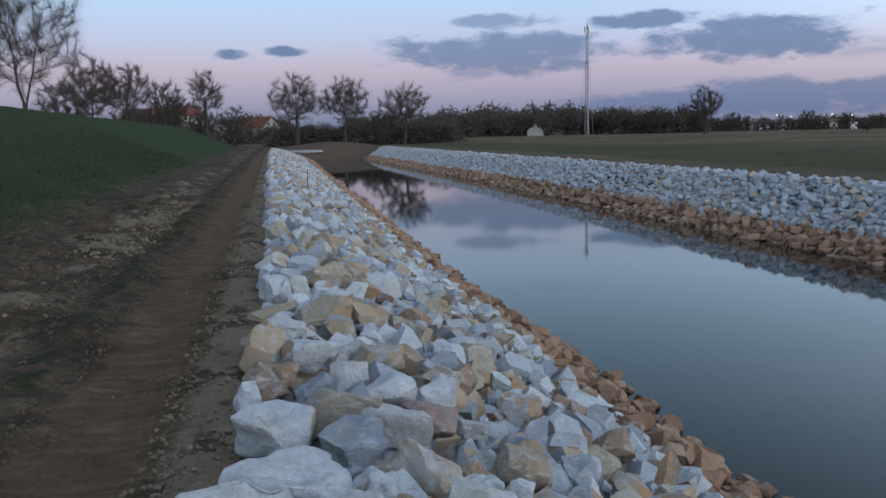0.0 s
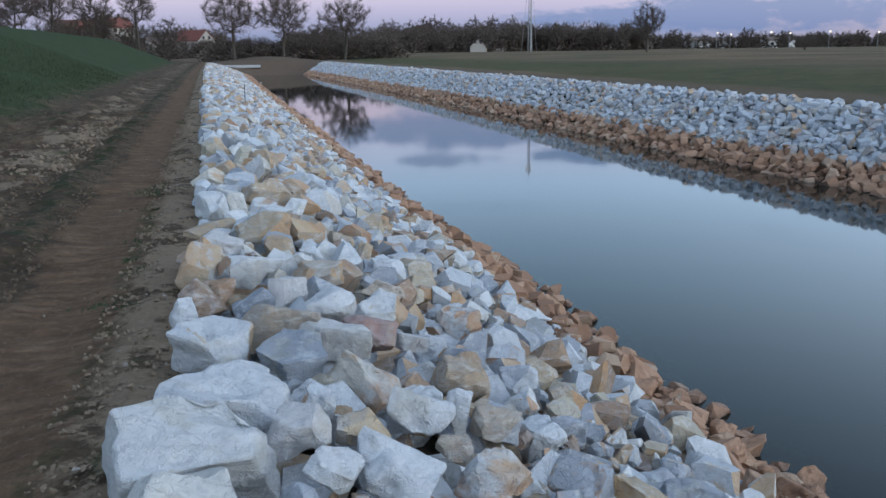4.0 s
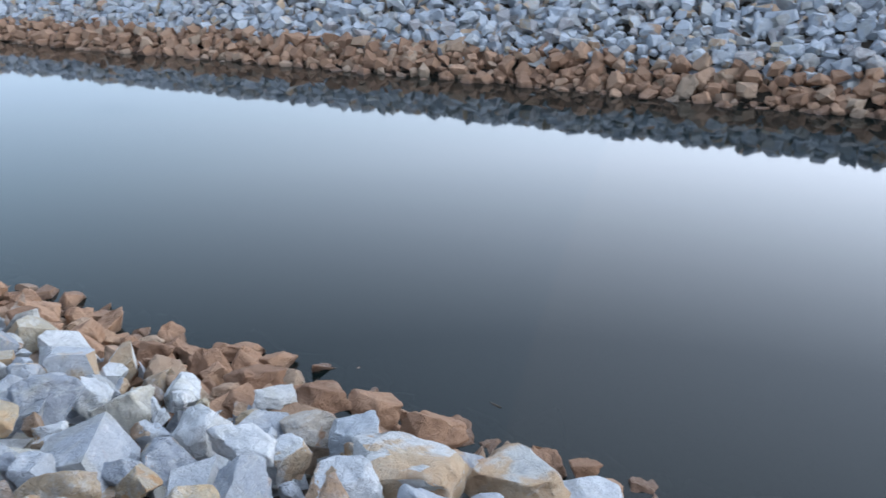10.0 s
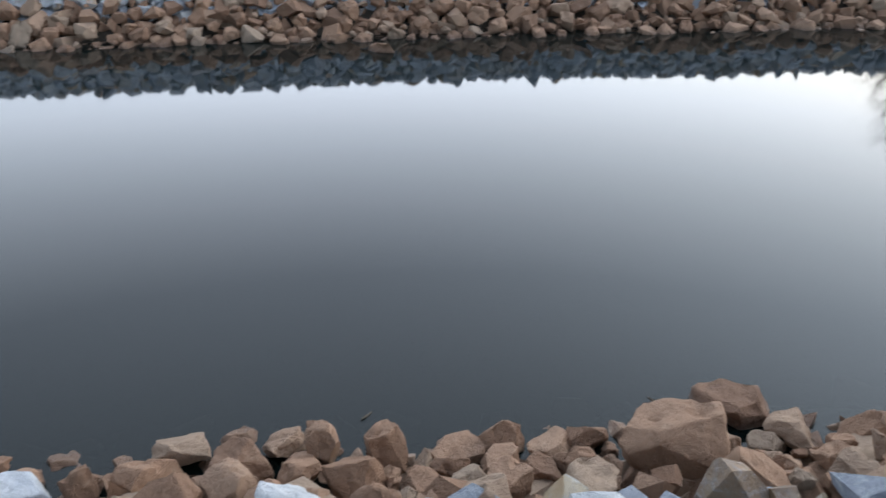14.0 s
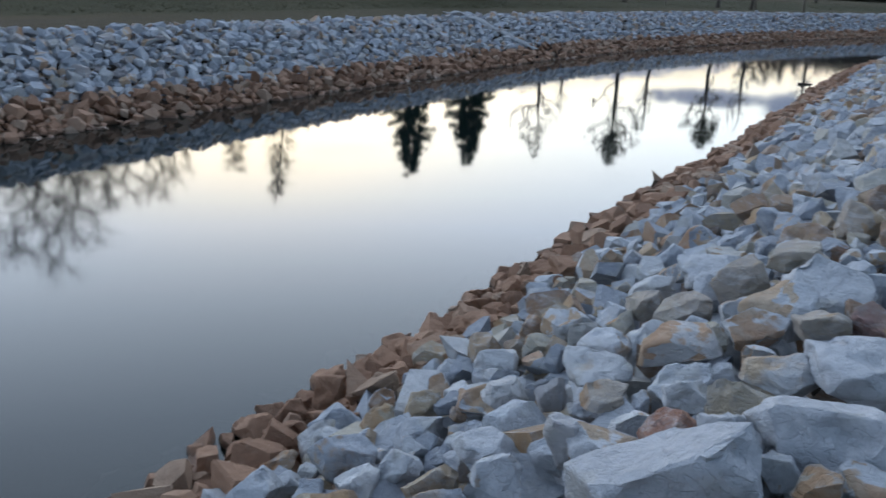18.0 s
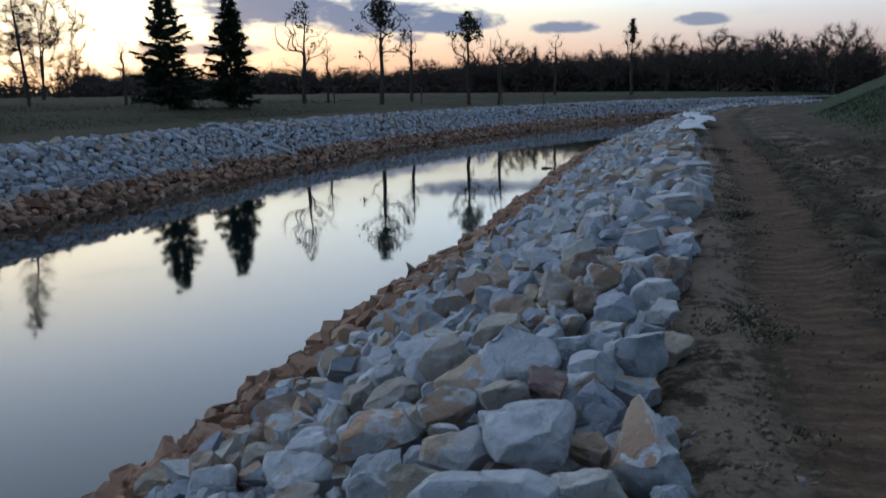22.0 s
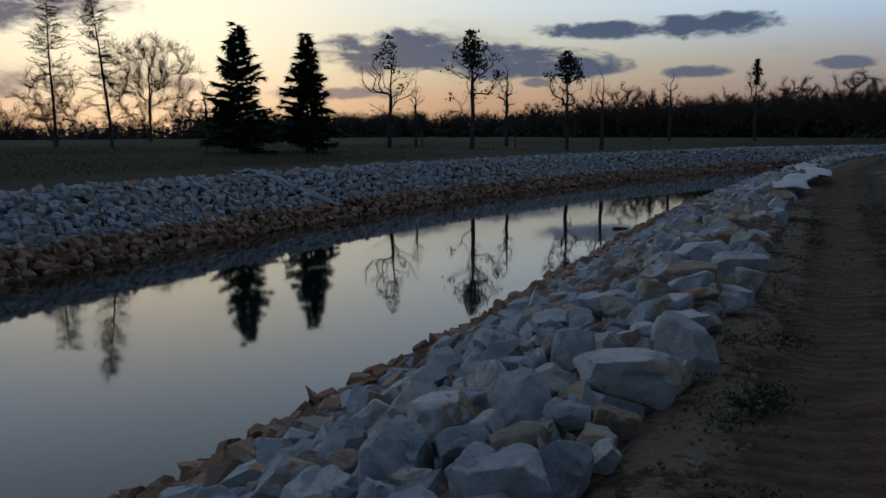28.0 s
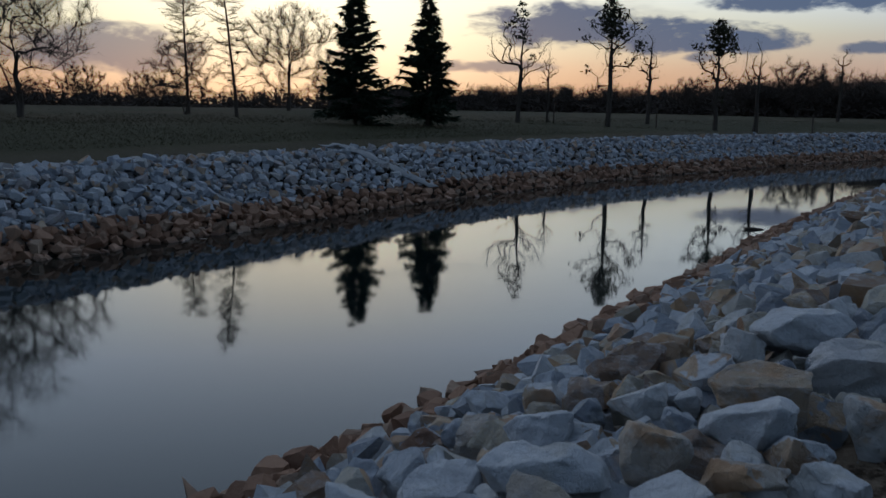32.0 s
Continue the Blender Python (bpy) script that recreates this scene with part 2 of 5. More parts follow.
        c = n.mix(n.m("MULTIPLY", n.step(fine, 0.56, 0.75), 0.22), c, (0.24, 0.24, 0.24, 1))
        rough = 0.8
    hgt = n.m("ADD", n.m("ADD", n.m("MULTIPLY", fine, 0.35), n.m("MULTIPLY", vein, 0.9)), n.m("ADD", n.m("MULTIPLY", n.step(crack, 0.0, 0.05), 0.12), n.m("MULTIPLY", facet, 0.35)))
    finish(n, c, rough, hgt, 1.0, 0.03, 0.2)
    return m


def ground_material():
    """Soil, tracks, grass bank and field in one sheet, told apart by the distance from the near and far crest lines."""
    m, n = material("ground")
    pos = n.put("ShaderNodeNewGeometry").outputs["Position"]
    lat = n.put("ShaderNodeAttribute", attribute_name="near_off").outputs["Fac"]
    far = n.put("ShaderNodeAttribute", attribute_name="far_off").outputs["Fac"]
    run = n.put("ShaderNodeAttribute", attribute_name="run").outputs["Fac"]
    a = n.noise(pos, 0.7, 5.0, 0.6).outputs["Fac"]
    b = n.noise(pos, 3.5, 6.0, 0.65).outputs["Fac"]
    c = n.noise(pos, 22.0, 5.0, 0.7).outputs["Fac"]
    big = n.noise(pos, 0.06, 4.0, 0.55).outputs["Fac"]
    wob = n.m("MULTIPLY", n.m("SUBTRACT", a, 0.5), 1.6)
    wob2 = n.m("MULTIPLY", n.m("SUBTRACT", b, 0.5), 0.5)
    soil = n.ramp(n.m("ADD", n.m("MULTIPLY", b, 0.6), n.m("MULTIPLY", a, 0.4)), [(0.30, (0.030, 0.022, 0.015)), (0.45, (0.055, 0.040, 0.027)), (0.58, (0.10, 0.073, 0.049)), (0.70, (0.19, 0.143, 0.100))])
    soil = n.mix(n.m("MULTIPLY", n.step(c, 0.5, 0.75), 0.42), soil, (0.19, 0.148, 0.108, 1))
    soil = n.mix(n.m("MULTIPLY", n.step(c, 0.5, 0.28), 0.5), soil, (0.045, 0.036, 0.03, 1))
    # sparse weeds in the soil
    weed = n.m("MULTIPLY", n.step(n.noise(pos, 1.9, 5.0, 0.7).outputs["Fac"], 0.56, 0.66), 0.75)
    soil = n.mix(weed, soil, (0.035, 0.052, 0.022, 1))
    # pale dry sand by the stones and in patches further off
    sand = n.m("MULTIPLY", n.step(n.m("ADD", n.noise(pos, 5.5, 6.0, 0.7).outputs["Fac"], n.m("MULTIPLY", n.m("SUBTRACT", a, 0.5), 0.8)), 0.37, 0.50), n.m("ADD", n.m("MULTIPLY", n.step(lat, -0.75, -0.35), 0.85), n.m("MULTIPLY", n.m("MULTIPLY", n.step(lat, -3.5, -2.8), n.step(lat, -1.7, -2.1)), n.m("MULTIPLY", n.step(n.noise(pos, 1.1, 4.0, 0.6).outputs["Fac"], 0.50, 0.60), 0.75))))
    soil = n.mix(sand, soil, n.mix(c, (0.135, 0.102, 0.070, 1), (0.31, 0.246, 0.180, 1)))
    # crawler track, clayey and smooth
    l2 = n.m("ADD", lat, wob2)
    track = n.m("MULTIPLY", n.step(l2, -1.25, -1.02), n.step(l2, -0.30, -0.52))
    clay = n.ramp(b, [(0.3, (0.080, 0.050, 0.031)), (0.55, (0.135, 0.086, 0.053)), (0.8, (0.19, 0.128, 0.083))])
    clay = n.mix(n.m("MULTIPLY", n.step(c, 0.45, 0.75), 0.35), clay, (0.26, 0.20, 0.15, 1))
    soil = n.mix(n.m("MULTIPLY", track, 0.9), soil, clay)
    # shade painted into the colour along the grooves of the cleat marks
    ridge = n.m("SINE", n.m("ADD", n.m("MULTIPLY", run, 36.0), n.m("MULTIPLY", a, 3.0)))
    soil = n.mix(n.m("MULTIPLY", n.m("MULTIPLY", n.step(n.m("ADD", ridge, n.m("MULTIPLY", wob2, 2.0)), 0.0, -0.9), track), 0.28), soil, (0.055, 0.038, 0.026, 1))
    # weeds along both edges of the track
    edge = n.m("ADD", n.step(n.m("ABSOLUTE", n.m("ADD", l2, 1.55)), 0.22, 0.05), n.m("MULTIPLY", n.step(n.m("ABSOLUTE", n.m("ADD", l2, 0.46)), 0.12, 0.03), 0.6))
    soil = n.mix(n.m("MULTIPLY", n.m("MULTIPLY", edge, n.step(n.noise(pos, 2.6, 6.0, 0.75).outputs["Fac"], 0.47, 0.56)), 0.85), soil, (0.024, 0.034, 0.015, 1))
    # grass of the dyke
    grassy = n.ramp(n.m("ADD", n.m("MULTIPLY", b, 0.6), n.m("MULTIPLY", c, 0.4)), [(0.3, (0.018, 0.028, 0.012)), (0.5, (0.034, 0.050, 0.022)), (0.7, (0.062, 0.078, 0.038))])
    on = n.step(n.m("ADD", lat, n.m("MULTIPLY", wob, 1.3)), -4.0, -5.6)
    soil = n.mix(on, soil, grassy)
    # field beyond the far bank: dry grass, winter crop and bare bands
    field = n.ramp(n.m("ADD", n.m("MULTIPLY", big, 0.75), n.m("MULTIPLY", b, 0.25)), [(0.3, (0.052, 0.050, 0.026)), (0.45, (0.085, 0.070, 0.040)), (0.58, (0.13, 0.092, 0.056)), (0.72, (0.17, 0.118, 0.075))])
    f2 = n.m("ADD", far, n.m("MULTIPLY", wob, 1.0))
    green = n.m("MULTIPLY", n.step(f2, 3.2, 4.6), n.step(f2, 22.0, 10.0))
    field = n.mix(n.m("MULTIPLY", green, 0.75), field, n.mix(n.step(n.m("ADD", n.m("MULTIPLY", a, 0.5), n.m("MULTIPLY", c, 0.5)), 0.38, 0.62), (0.030, 0.038, 0.014, 1), (0.070, 0.074, 0.032, 1)))
    bare = n.m("MULTIPLY", n.step(f2, 0.0, 0.3), n.step(f2, 3.6, 2.4))
    field = n.mix(n.m("MULTIPLY", bare, 0.85), field, n.mix(b, (0.060, 0.046, 0.032, 1), (0.14, 0.108, 0.078, 1)))
    # darker, greener meadow towards the south
    field = n.mix(n.m("MULTIPLY", n.step(run, -4.0, -26.0), 0.7), field, n.mix(b, (0.022, 0.026, 0.012, 1), (0.052, 0.050, 0.026, 1)))
    col = n.mix(n.step(far, -0.3, 0.1), soil, field)
    # bed under the stones
    bed = n.m("MULTIPLY", n.m("MULTIPLY", n.step(lat, 0.05, 0.35), n.step(far, -0.05, -0.35)), n.step(run, 121.0, 116.0))
    col = n.mix(bed, col, n.mix(b, (0.03, 0.026, 0.022, 1), (0.08, 0.065, 0.05, 1)))
    # earth heaped at the channel's end
    heap = n.m("MULTIPLY", n.m("MULTIPLY", n.step(lat, -0.6, 0.6), n.step(far, 6.0, 2.0)), n.step(run, 112.0, 119.0))
    col = n.mix(heap, col, n.mix(b, (0.060, 0.044, 0.032, 1), (0.15, 0.112, 0.082, 1)))
    # cleat marks across the track
    cleat = n.m("MULTIPLY", n.m("SINE", n.m("ADD", n.m("MULTIPLY", run, 36.0), n.m("MULTIPLY", a, 3.0))), track)
    cleat2 = n.m("MULTIPLY", n.m("MULTIPLY", n.m("SINE", n.m("ADD", n.m("MULTIPLY", run, 31.0), n.m("MULTIPLY", b, 5.0))), 0.5), n.m("MULTIPLY", n.step(l2, -1.9, -1.6), n.step(l2, -1.1, -1.3)))
    hgt = n.m("ADD", n.m("ADD", n.m("MULTIPLY", b, 0.8), n.m("MULTIPLY", c, 0.5)), n.m("ADD", n.m("MULTIPLY", cleat, 0.11), n.m("MULTIPLY", cleat2, 0.3)))
    finish(n, col, 0.95, hgt, 1.0, 0.09, 0.1)
    return m


def water_material():
    m, n = material("still_water")
    pos = n.put("ShaderNodeNewGeometry").outputs["Position"]
    pos = n.put("ShaderNodeVectorMath", (pos, (37.3, 541.7, 0.4)), operation="ADD").outputs[0]
    w = n.noise(pos, 1.4, 3.0, 0.5).outputs["Fac"]
    nor = n.put("ShaderNodeBump", {"Height": w, "Strength": 0.02, "Distance": 0.02}).outputs[0]
    deep = n.put("ShaderNodeBsdfDiffuse", {"Color": (0.005, 0.012, 0.012, 1)})
    clear = n.put("ShaderNodeBsdfTransparent", {"Color": (0.14, 0.18, 0.17, 1)})
    body = n.put("ShaderNodeMixShader", (0.4, deep.outputs[0], clear.outputs[0]))
    gloss = n.put("ShaderNodeBsdfGlossy", {"Color": (1, 1, 1, 1), "Roughness": 0.035, "Normal": nor})
    fr = n.put("ShaderNodeFresnel", {"IOR": 1.333, "Normal": nor})
    out = n.put("ShaderNodeMixShader", (fr.outputs[0], body.outputs[0], gloss.outputs[0]))
    n.put("ShaderNodeOutputMaterial", (out.outputs[0],))
    return m


def plain(name, c1, c2, scale=6.0, rough=0.8, bump=0.3, spec=0.3, metallic=0.0):
    m, n = material(name)
    pos = n.put("ShaderNodeNewGeometry").outputs["Position"]
    a = n.noise(pos, scale, 5.0, 0.6).outputs["Fac"]
    b = n.noise(pos, scale * 7, 4.0, 0.6).outputs["Fac"]
    c = n.mix(n.m("ADD", n.m("MULTIPLY", a, 0.65), n.m("MULTIPLY", b, 0.35)), (*c1, 1), (*c2, 1))
    finish(n, c, rough, n.m("ADD", a, b), bump, 0.02, spec, metallic)
    return m


STONE, STONE_J = stone("pale_stone", False, False), stone("pale_stone_joined", True, False)
TOE, TOE_J = stone("rusty_stone", False, True), stone("rusty_stone_joined", True, True)
STONE_PALE = stone("large_pale_stone", False, False, 0.0, (0.54, 0.56, 0.59))
STONE_HALF = stone("half_rusty_stone", False, False, 0.16, (0.45, 0.46, 0.47))
STONE_RED = stone("red_stone", False, False, 0.10, (0.26, 0.12, 0.08))
STONE_BEIGE = stone("beige_stone", False, False, 0.05, (0.36, 0.29, 0.21))
STONE_GREY, STONE_GREY_J = stone("blue_grey_stone", False, False, -0.03, (0.38, 0.41, 0.46), 0.55), stone("blue_grey_stone_joined", True, False, -0.03, (0.38, 0.41, 0.46), 0.55)
GROUND, WATER = ground_material(), water_material()
BARK = plain("bark", (0.035, 0.028, 0.022), (0.10, 0.085, 0.07), 8.0, 0.9)
TWIG = plain("twig", (0.05, 0.04, 0.034), (0.11, 0.088, 0.07), 3.0, 0.9)
NEEDLE = plain("needles", (0.010, 0.020, 0.010), (0.028, 0.045, 0.022), 5.0, 0.8)
LEAF = plain("dark_leaves", (0.02, 0.024, 0.010), (0.05, 0.05, 0.022), 5.0, 0.8)
WHITE = plain("white_render", (0.60, 0.58, 0.55), (0.78, 0.76, 0.72), 1.5, 0.85, 0.1)
CREAM = plain("cream_render", (0.26, 0.245, 0.225), (0.38, 0.36, 0.33), 1.5, 0.85, 0.1)
ROOF_RED = plain("red_tiles", (0.10, 0.034, 0.027), (0.16, 0.058, 0.042), 2.0, 0.8)
ROOF_DARK = plain("dark_tiles", (0.06, 0.04, 0.035), (0.12, 0.085, 0.07), 2.0, 0.8)
STEEL = plain("galvanised_steel", (0.20, 0.21, 0.22), (0.34, 0.35, 0.36), 4.0, 0.5, 0.1, 0.5, 0.7)
GLASS = plain("dark_glass", (0.015, 0.017, 0.02), (0.03, 0.034, 0.04), 1.0, 0.15, 0.02, 0.5)
CLOTH = plain("geotextile", (0.42, 0.43, 0.44), (0.62, 0.63, 0.64), 3.0, 0.85)
WOOD = plain("grey_wood", (0.06, 0.05, 0.04), (0.14, 0.115, 0.09), 6.0, 0.9)

# ---------------------------------------------------------------- plan of the channel: x of each line by y
NEAR_WATER = [(140, 20.15), (113, 16.95), (80, 12.95), (53, 9.86), (38, 8.16), (28, 6.98), (20, 6.04), (16, 5.62), (13, 5.36), (10.5, 5.2), (9, 5.12), (6, 4.66), (4, 4.44), (2.8, 4.51), (1.7, 4.3), (-0.5, 4.04), (-2.1, 3.68), (-4.3, 3.46), (-5.4, 3.13), (-6.6, 2.83), (-8, 2.56), (-9.8, 2.21), (-12, 1.78), (-14.5, 1.18), (-18.4, 0.29), (-22, -0.32), (-27, -1.47), (-32.5, -2.29), (-37, -3.38), (-42, -4.46), (-55, -9.3), (-70, -20.0), (-85, -38.0), (-110, -80.0)]
NEAR_CREST = [(140, 14.5), (113, 11.6), (80, 8.0), (43, 4.2), (15, 1.35), (9.3, 0.75), (6, 0.42), (3.7, 0.12), (0, -0.25), (-3.4, -0.8), (-5, -1.05), (-6.5, -1.4), (-10, -2.3), (-14, -3.25), (-19.5, -4.5), (-26, -5.8), (-33, -7.5), (-39, -8.8), (-55, -14), (-70, -25), (-85, -44), (-110, -90)]
FAR_WATER = [(140, 26.4), (88, 21.9), (53, 18.9), (37, 17.3), (27, 16.1), (21, 15.4), (15, 14.95), (10, 14.6), (4, 14.05), (0, 13.65), (-3.4, 13.3), (-7, 12.75), (-11.4, 12.0), (-16.7, 11.0), (-21, 10.3), (-26, 9.2), (-35, 7.6), (-47, 3.9), (-62, -2.8), (-80, -13), (-95, -30), (-110, -60)]
FAR_CREST = [(140, 30.5), (88, 25.6), (53, 22.3), (37, 20.6), (27, 19.6), (21, 19.1), (15, 18.7), (10, 18.5), (4, 18.1), (0, 17.7), (-5, 17.0), (-11, 16.0), (-16.7, 14.9), (-22, 13.9), (-28, 12.8), (-35, 11.4), (-42, 9.6), (-50, 6.8), (-64, 0.6), (-88, -15), (-100, -32), (-110, -50)]


def line(pts):
    ys, xs = np.array([p[0] for p in pts][::-1]), np.array([p[1] for p in pts][::-1])

    def f(y):
        y = np.asarray(y, float)
        r = 0
        for d in (-1.6, -0.8, 0, 0.8, 1.6):
            r = r + np.interp(y + d, ys, xs)
        return r / 5
    return f


near_water, near_crest, far_water, far_crest = line(NEAR_WATER), line(NEAR_CREST), line(FAR_WATER), line(FAR_CREST)
TOP = 1.50                 # level of the path and the field over the water
DYKE = 5.0                 # level of the dyke's top


def bank_height(u):
    """Under the stones: u from 0 at the crest edge to 1 at the water line."""
    return np.interp(u, [-1, 0, 0.16, 0.3, 1.0, 1.5], [TOP, TOP, TOP, TOP - 0.20, -0.08, -1.0])


def land(x, y):
    """Height of the ground, with all rough soil."""
    x, y = np.asarray(x, float), np.asarray(y, float)
    nc, nw, fw, fc = near_crest(y), near_water(y), far_water(y), far_crest(y)
    lat = x - nc
    un, uf = (x - nc) / (nw - nc), (fc - x) / (fc - fw)
    z = np.where(x < nc, TOP, np.where(x > fc, TOP + 0.05, np.maximum(bank_height(un), bank_height(uf))))
    for u in (un, uf):                    # the bed is dug out under the stones
        z = z - np.where(u < 1.4, 0.16 * np.clip((u - 0.015) / 0.05, 0, 1), 0)
    z = np.where((un > 1.4) & (uf > 1.4), -0.9, z)
    # dyke on the left
    rise = np.interp(-lat, [0, 4.2, 5.2, 13.4, 16.0, 18.0, 30, 36], [0, 0, 0.2, 3.5, 3.85, 3.85, 0.3, 0])
    z = z + np.where(x < nc, rise, 0)
    # the channel is closed at its upper end by a mound
    fill = np.clip((y - 116) / 7, 0, 1)
    mound = TOP + 0.9 * np.exp(-((y - 131) / 9) ** 2) * (0.6 + 0.4 * np.sin(x * 0.35))
    z = np.where((x > nc - 1) & (x < fc + 4), z * (1 - fill) + fill * mound, z)
    z = np.where((y < -100) & (x > nc), TOP, z)
    rise = np.interp(x - fc, [0, 4, 14, 45, 120, 2500], [0, 0.05, 0.55, 0.80, 1.15, 1.15]) * np.interp(y, [-10, 30], [1.0, 0.55])
    return z + np.where(x > fc, rise, 0)


def grid_lines():
    """Offsets across and steps along, dense near the walk."""
    left = [-2500, -900, -350, -150, -80, -50, -37, -30, -24, -18.5, -16, -13.4, -11, -9, -7.5, -6.4, -5.7] + [-5.2 + 0.1 * k for k in range(53)]
    ys = [-2500, -1000, -450, -240, -150, -125] + list(np.arange(-110, -24, 1.5)) + list(np.arange(-24, 26, 0.1)) + list(np.arange(26, 60, 0.5)) + list(np.arange(60, 150, 1.5)) + [170, 220, 300, 480, 1000, 2600]
    return left, ys


def soil_noise(x, y, k):
    return noise.fractal(Vector((x * k, y * k, 3.7)), 0.8, 2.1, 4)


def build_ground():
    left, ys = grid_lines()
    rows, lat_a, far_a, run_a, verts = [], [], [], [], []
    right = [0.4, 1.2, 2.2, 3.2, 4.6, 6.5, 9, 12, 16, 21, 28, 40, 60, 100, 180, 400, 1000, 2500]
    for y in ys:
        yc = min(max(y, -110), 140)
        nc, nw, fw, fc = (float(f(yc)) for f in (near_crest, near_water, far_water, far_crest))
        xs = [nc + o for o in left] + [nc + (nw - nc) * u for u in (0.02, 0.06, 0.12, 0.22, 0.36, 0.55, 0.75, 1.0, 1.25)]
        xs += [0.5 * (nw + fw)] + [fc - (fc - fw) * u for u in (1.25, 1.0, 0.7, 0.4, 0.2, 0.07, 0.0)] + [fc + o for o in right]
        zs = land(np.array(xs), np.full(len(xs), yc))
        fine = -24 <= y <= 60
        for k, x in enumerate(xs):
            z, lat = float(zs[k]), x - nc
            if lat < 0.05 and lat > -5.4 and abs(y) < 150:
                damp = min(1.0, max(0.0, -lat / 0.5))
                rough = 0.09 * soil_noise(x, y, 0.8) + (0.06 * soil_noise(x, y, 3.1) if fine else 0)
                flat = max(0.0, 1 - abs(lat + 0.75) / 0.62)          # the pressed track
                z += damp * rough * (1 - 0.75 * flat) - 0.05 * flat + 0.05 * math.exp(-((lat + 1.5) / 0.16) ** 2) + 0.03 * math.exp(-((lat + 0.2) / 0.14) ** 2)
                z += 0.12 * math.exp(-((lat + 3.0) / 0.7) ** 2) * (0.5 + soil_noise(x, y, 1.7))
            elif lat <= -5.4 and lat > -40:
                z += 0.10 * soil_noise(x, y, 0.25)
            elif x > fc + 0.5:
                z += 0.06 * soil_noise(x, y, 0.15)
            verts.append((x, y, z))
            lat_a.append(lat), far_a.append(x - fc), run_a.append(y)
    n = len(verts) // len(ys)
    faces = [(r * n + c, r * n + c + 1, (r + 1) * n + c + 1, (r + 1) * n + c) for r in range(len(ys) - 1) for c in range(n - 1)]
    me = bpy.data.meshes.new("ground")
    me.from_pydata(verts, [], faces)
    for name, vals in (("near_off", lat_a), ("far_off", far_a), ("run", run_a)):
        me.attributes.new(name, "FLOAT", "POINT").data.foreach_set("value", vals)
    me.polygons.foreach_set("use_smooth", [True] * len(me.polygons))
    me.materials.append(GROUND)
    return tagged(new("ground", me), "bare soil path, grassy dyke and flat winter fields", "ground", kind="structure")


ground = build_ground()


def build_water():
    ys = [-112 + 4.3 * k for k in range(56)]
    verts = []
    for y in ys:
        verts += [(float(near_crest(y)) + 1.6, y, 0.0), (float(far_crest(y)) - 1.6, y, 0.0)]
    me = bpy.data.meshes.new("water")
    me.from_pydata(verts, [], [(2 * k, 2 * k + 1, 2 * k + 3, 2 * k + 2) for k in range(len(ys) - 1)])
    me.materials.append(WATER)
    return tagged(new("water", me), "still dark channel water mirroring the dusk sky", "water", kind="structure")


water = build_water()


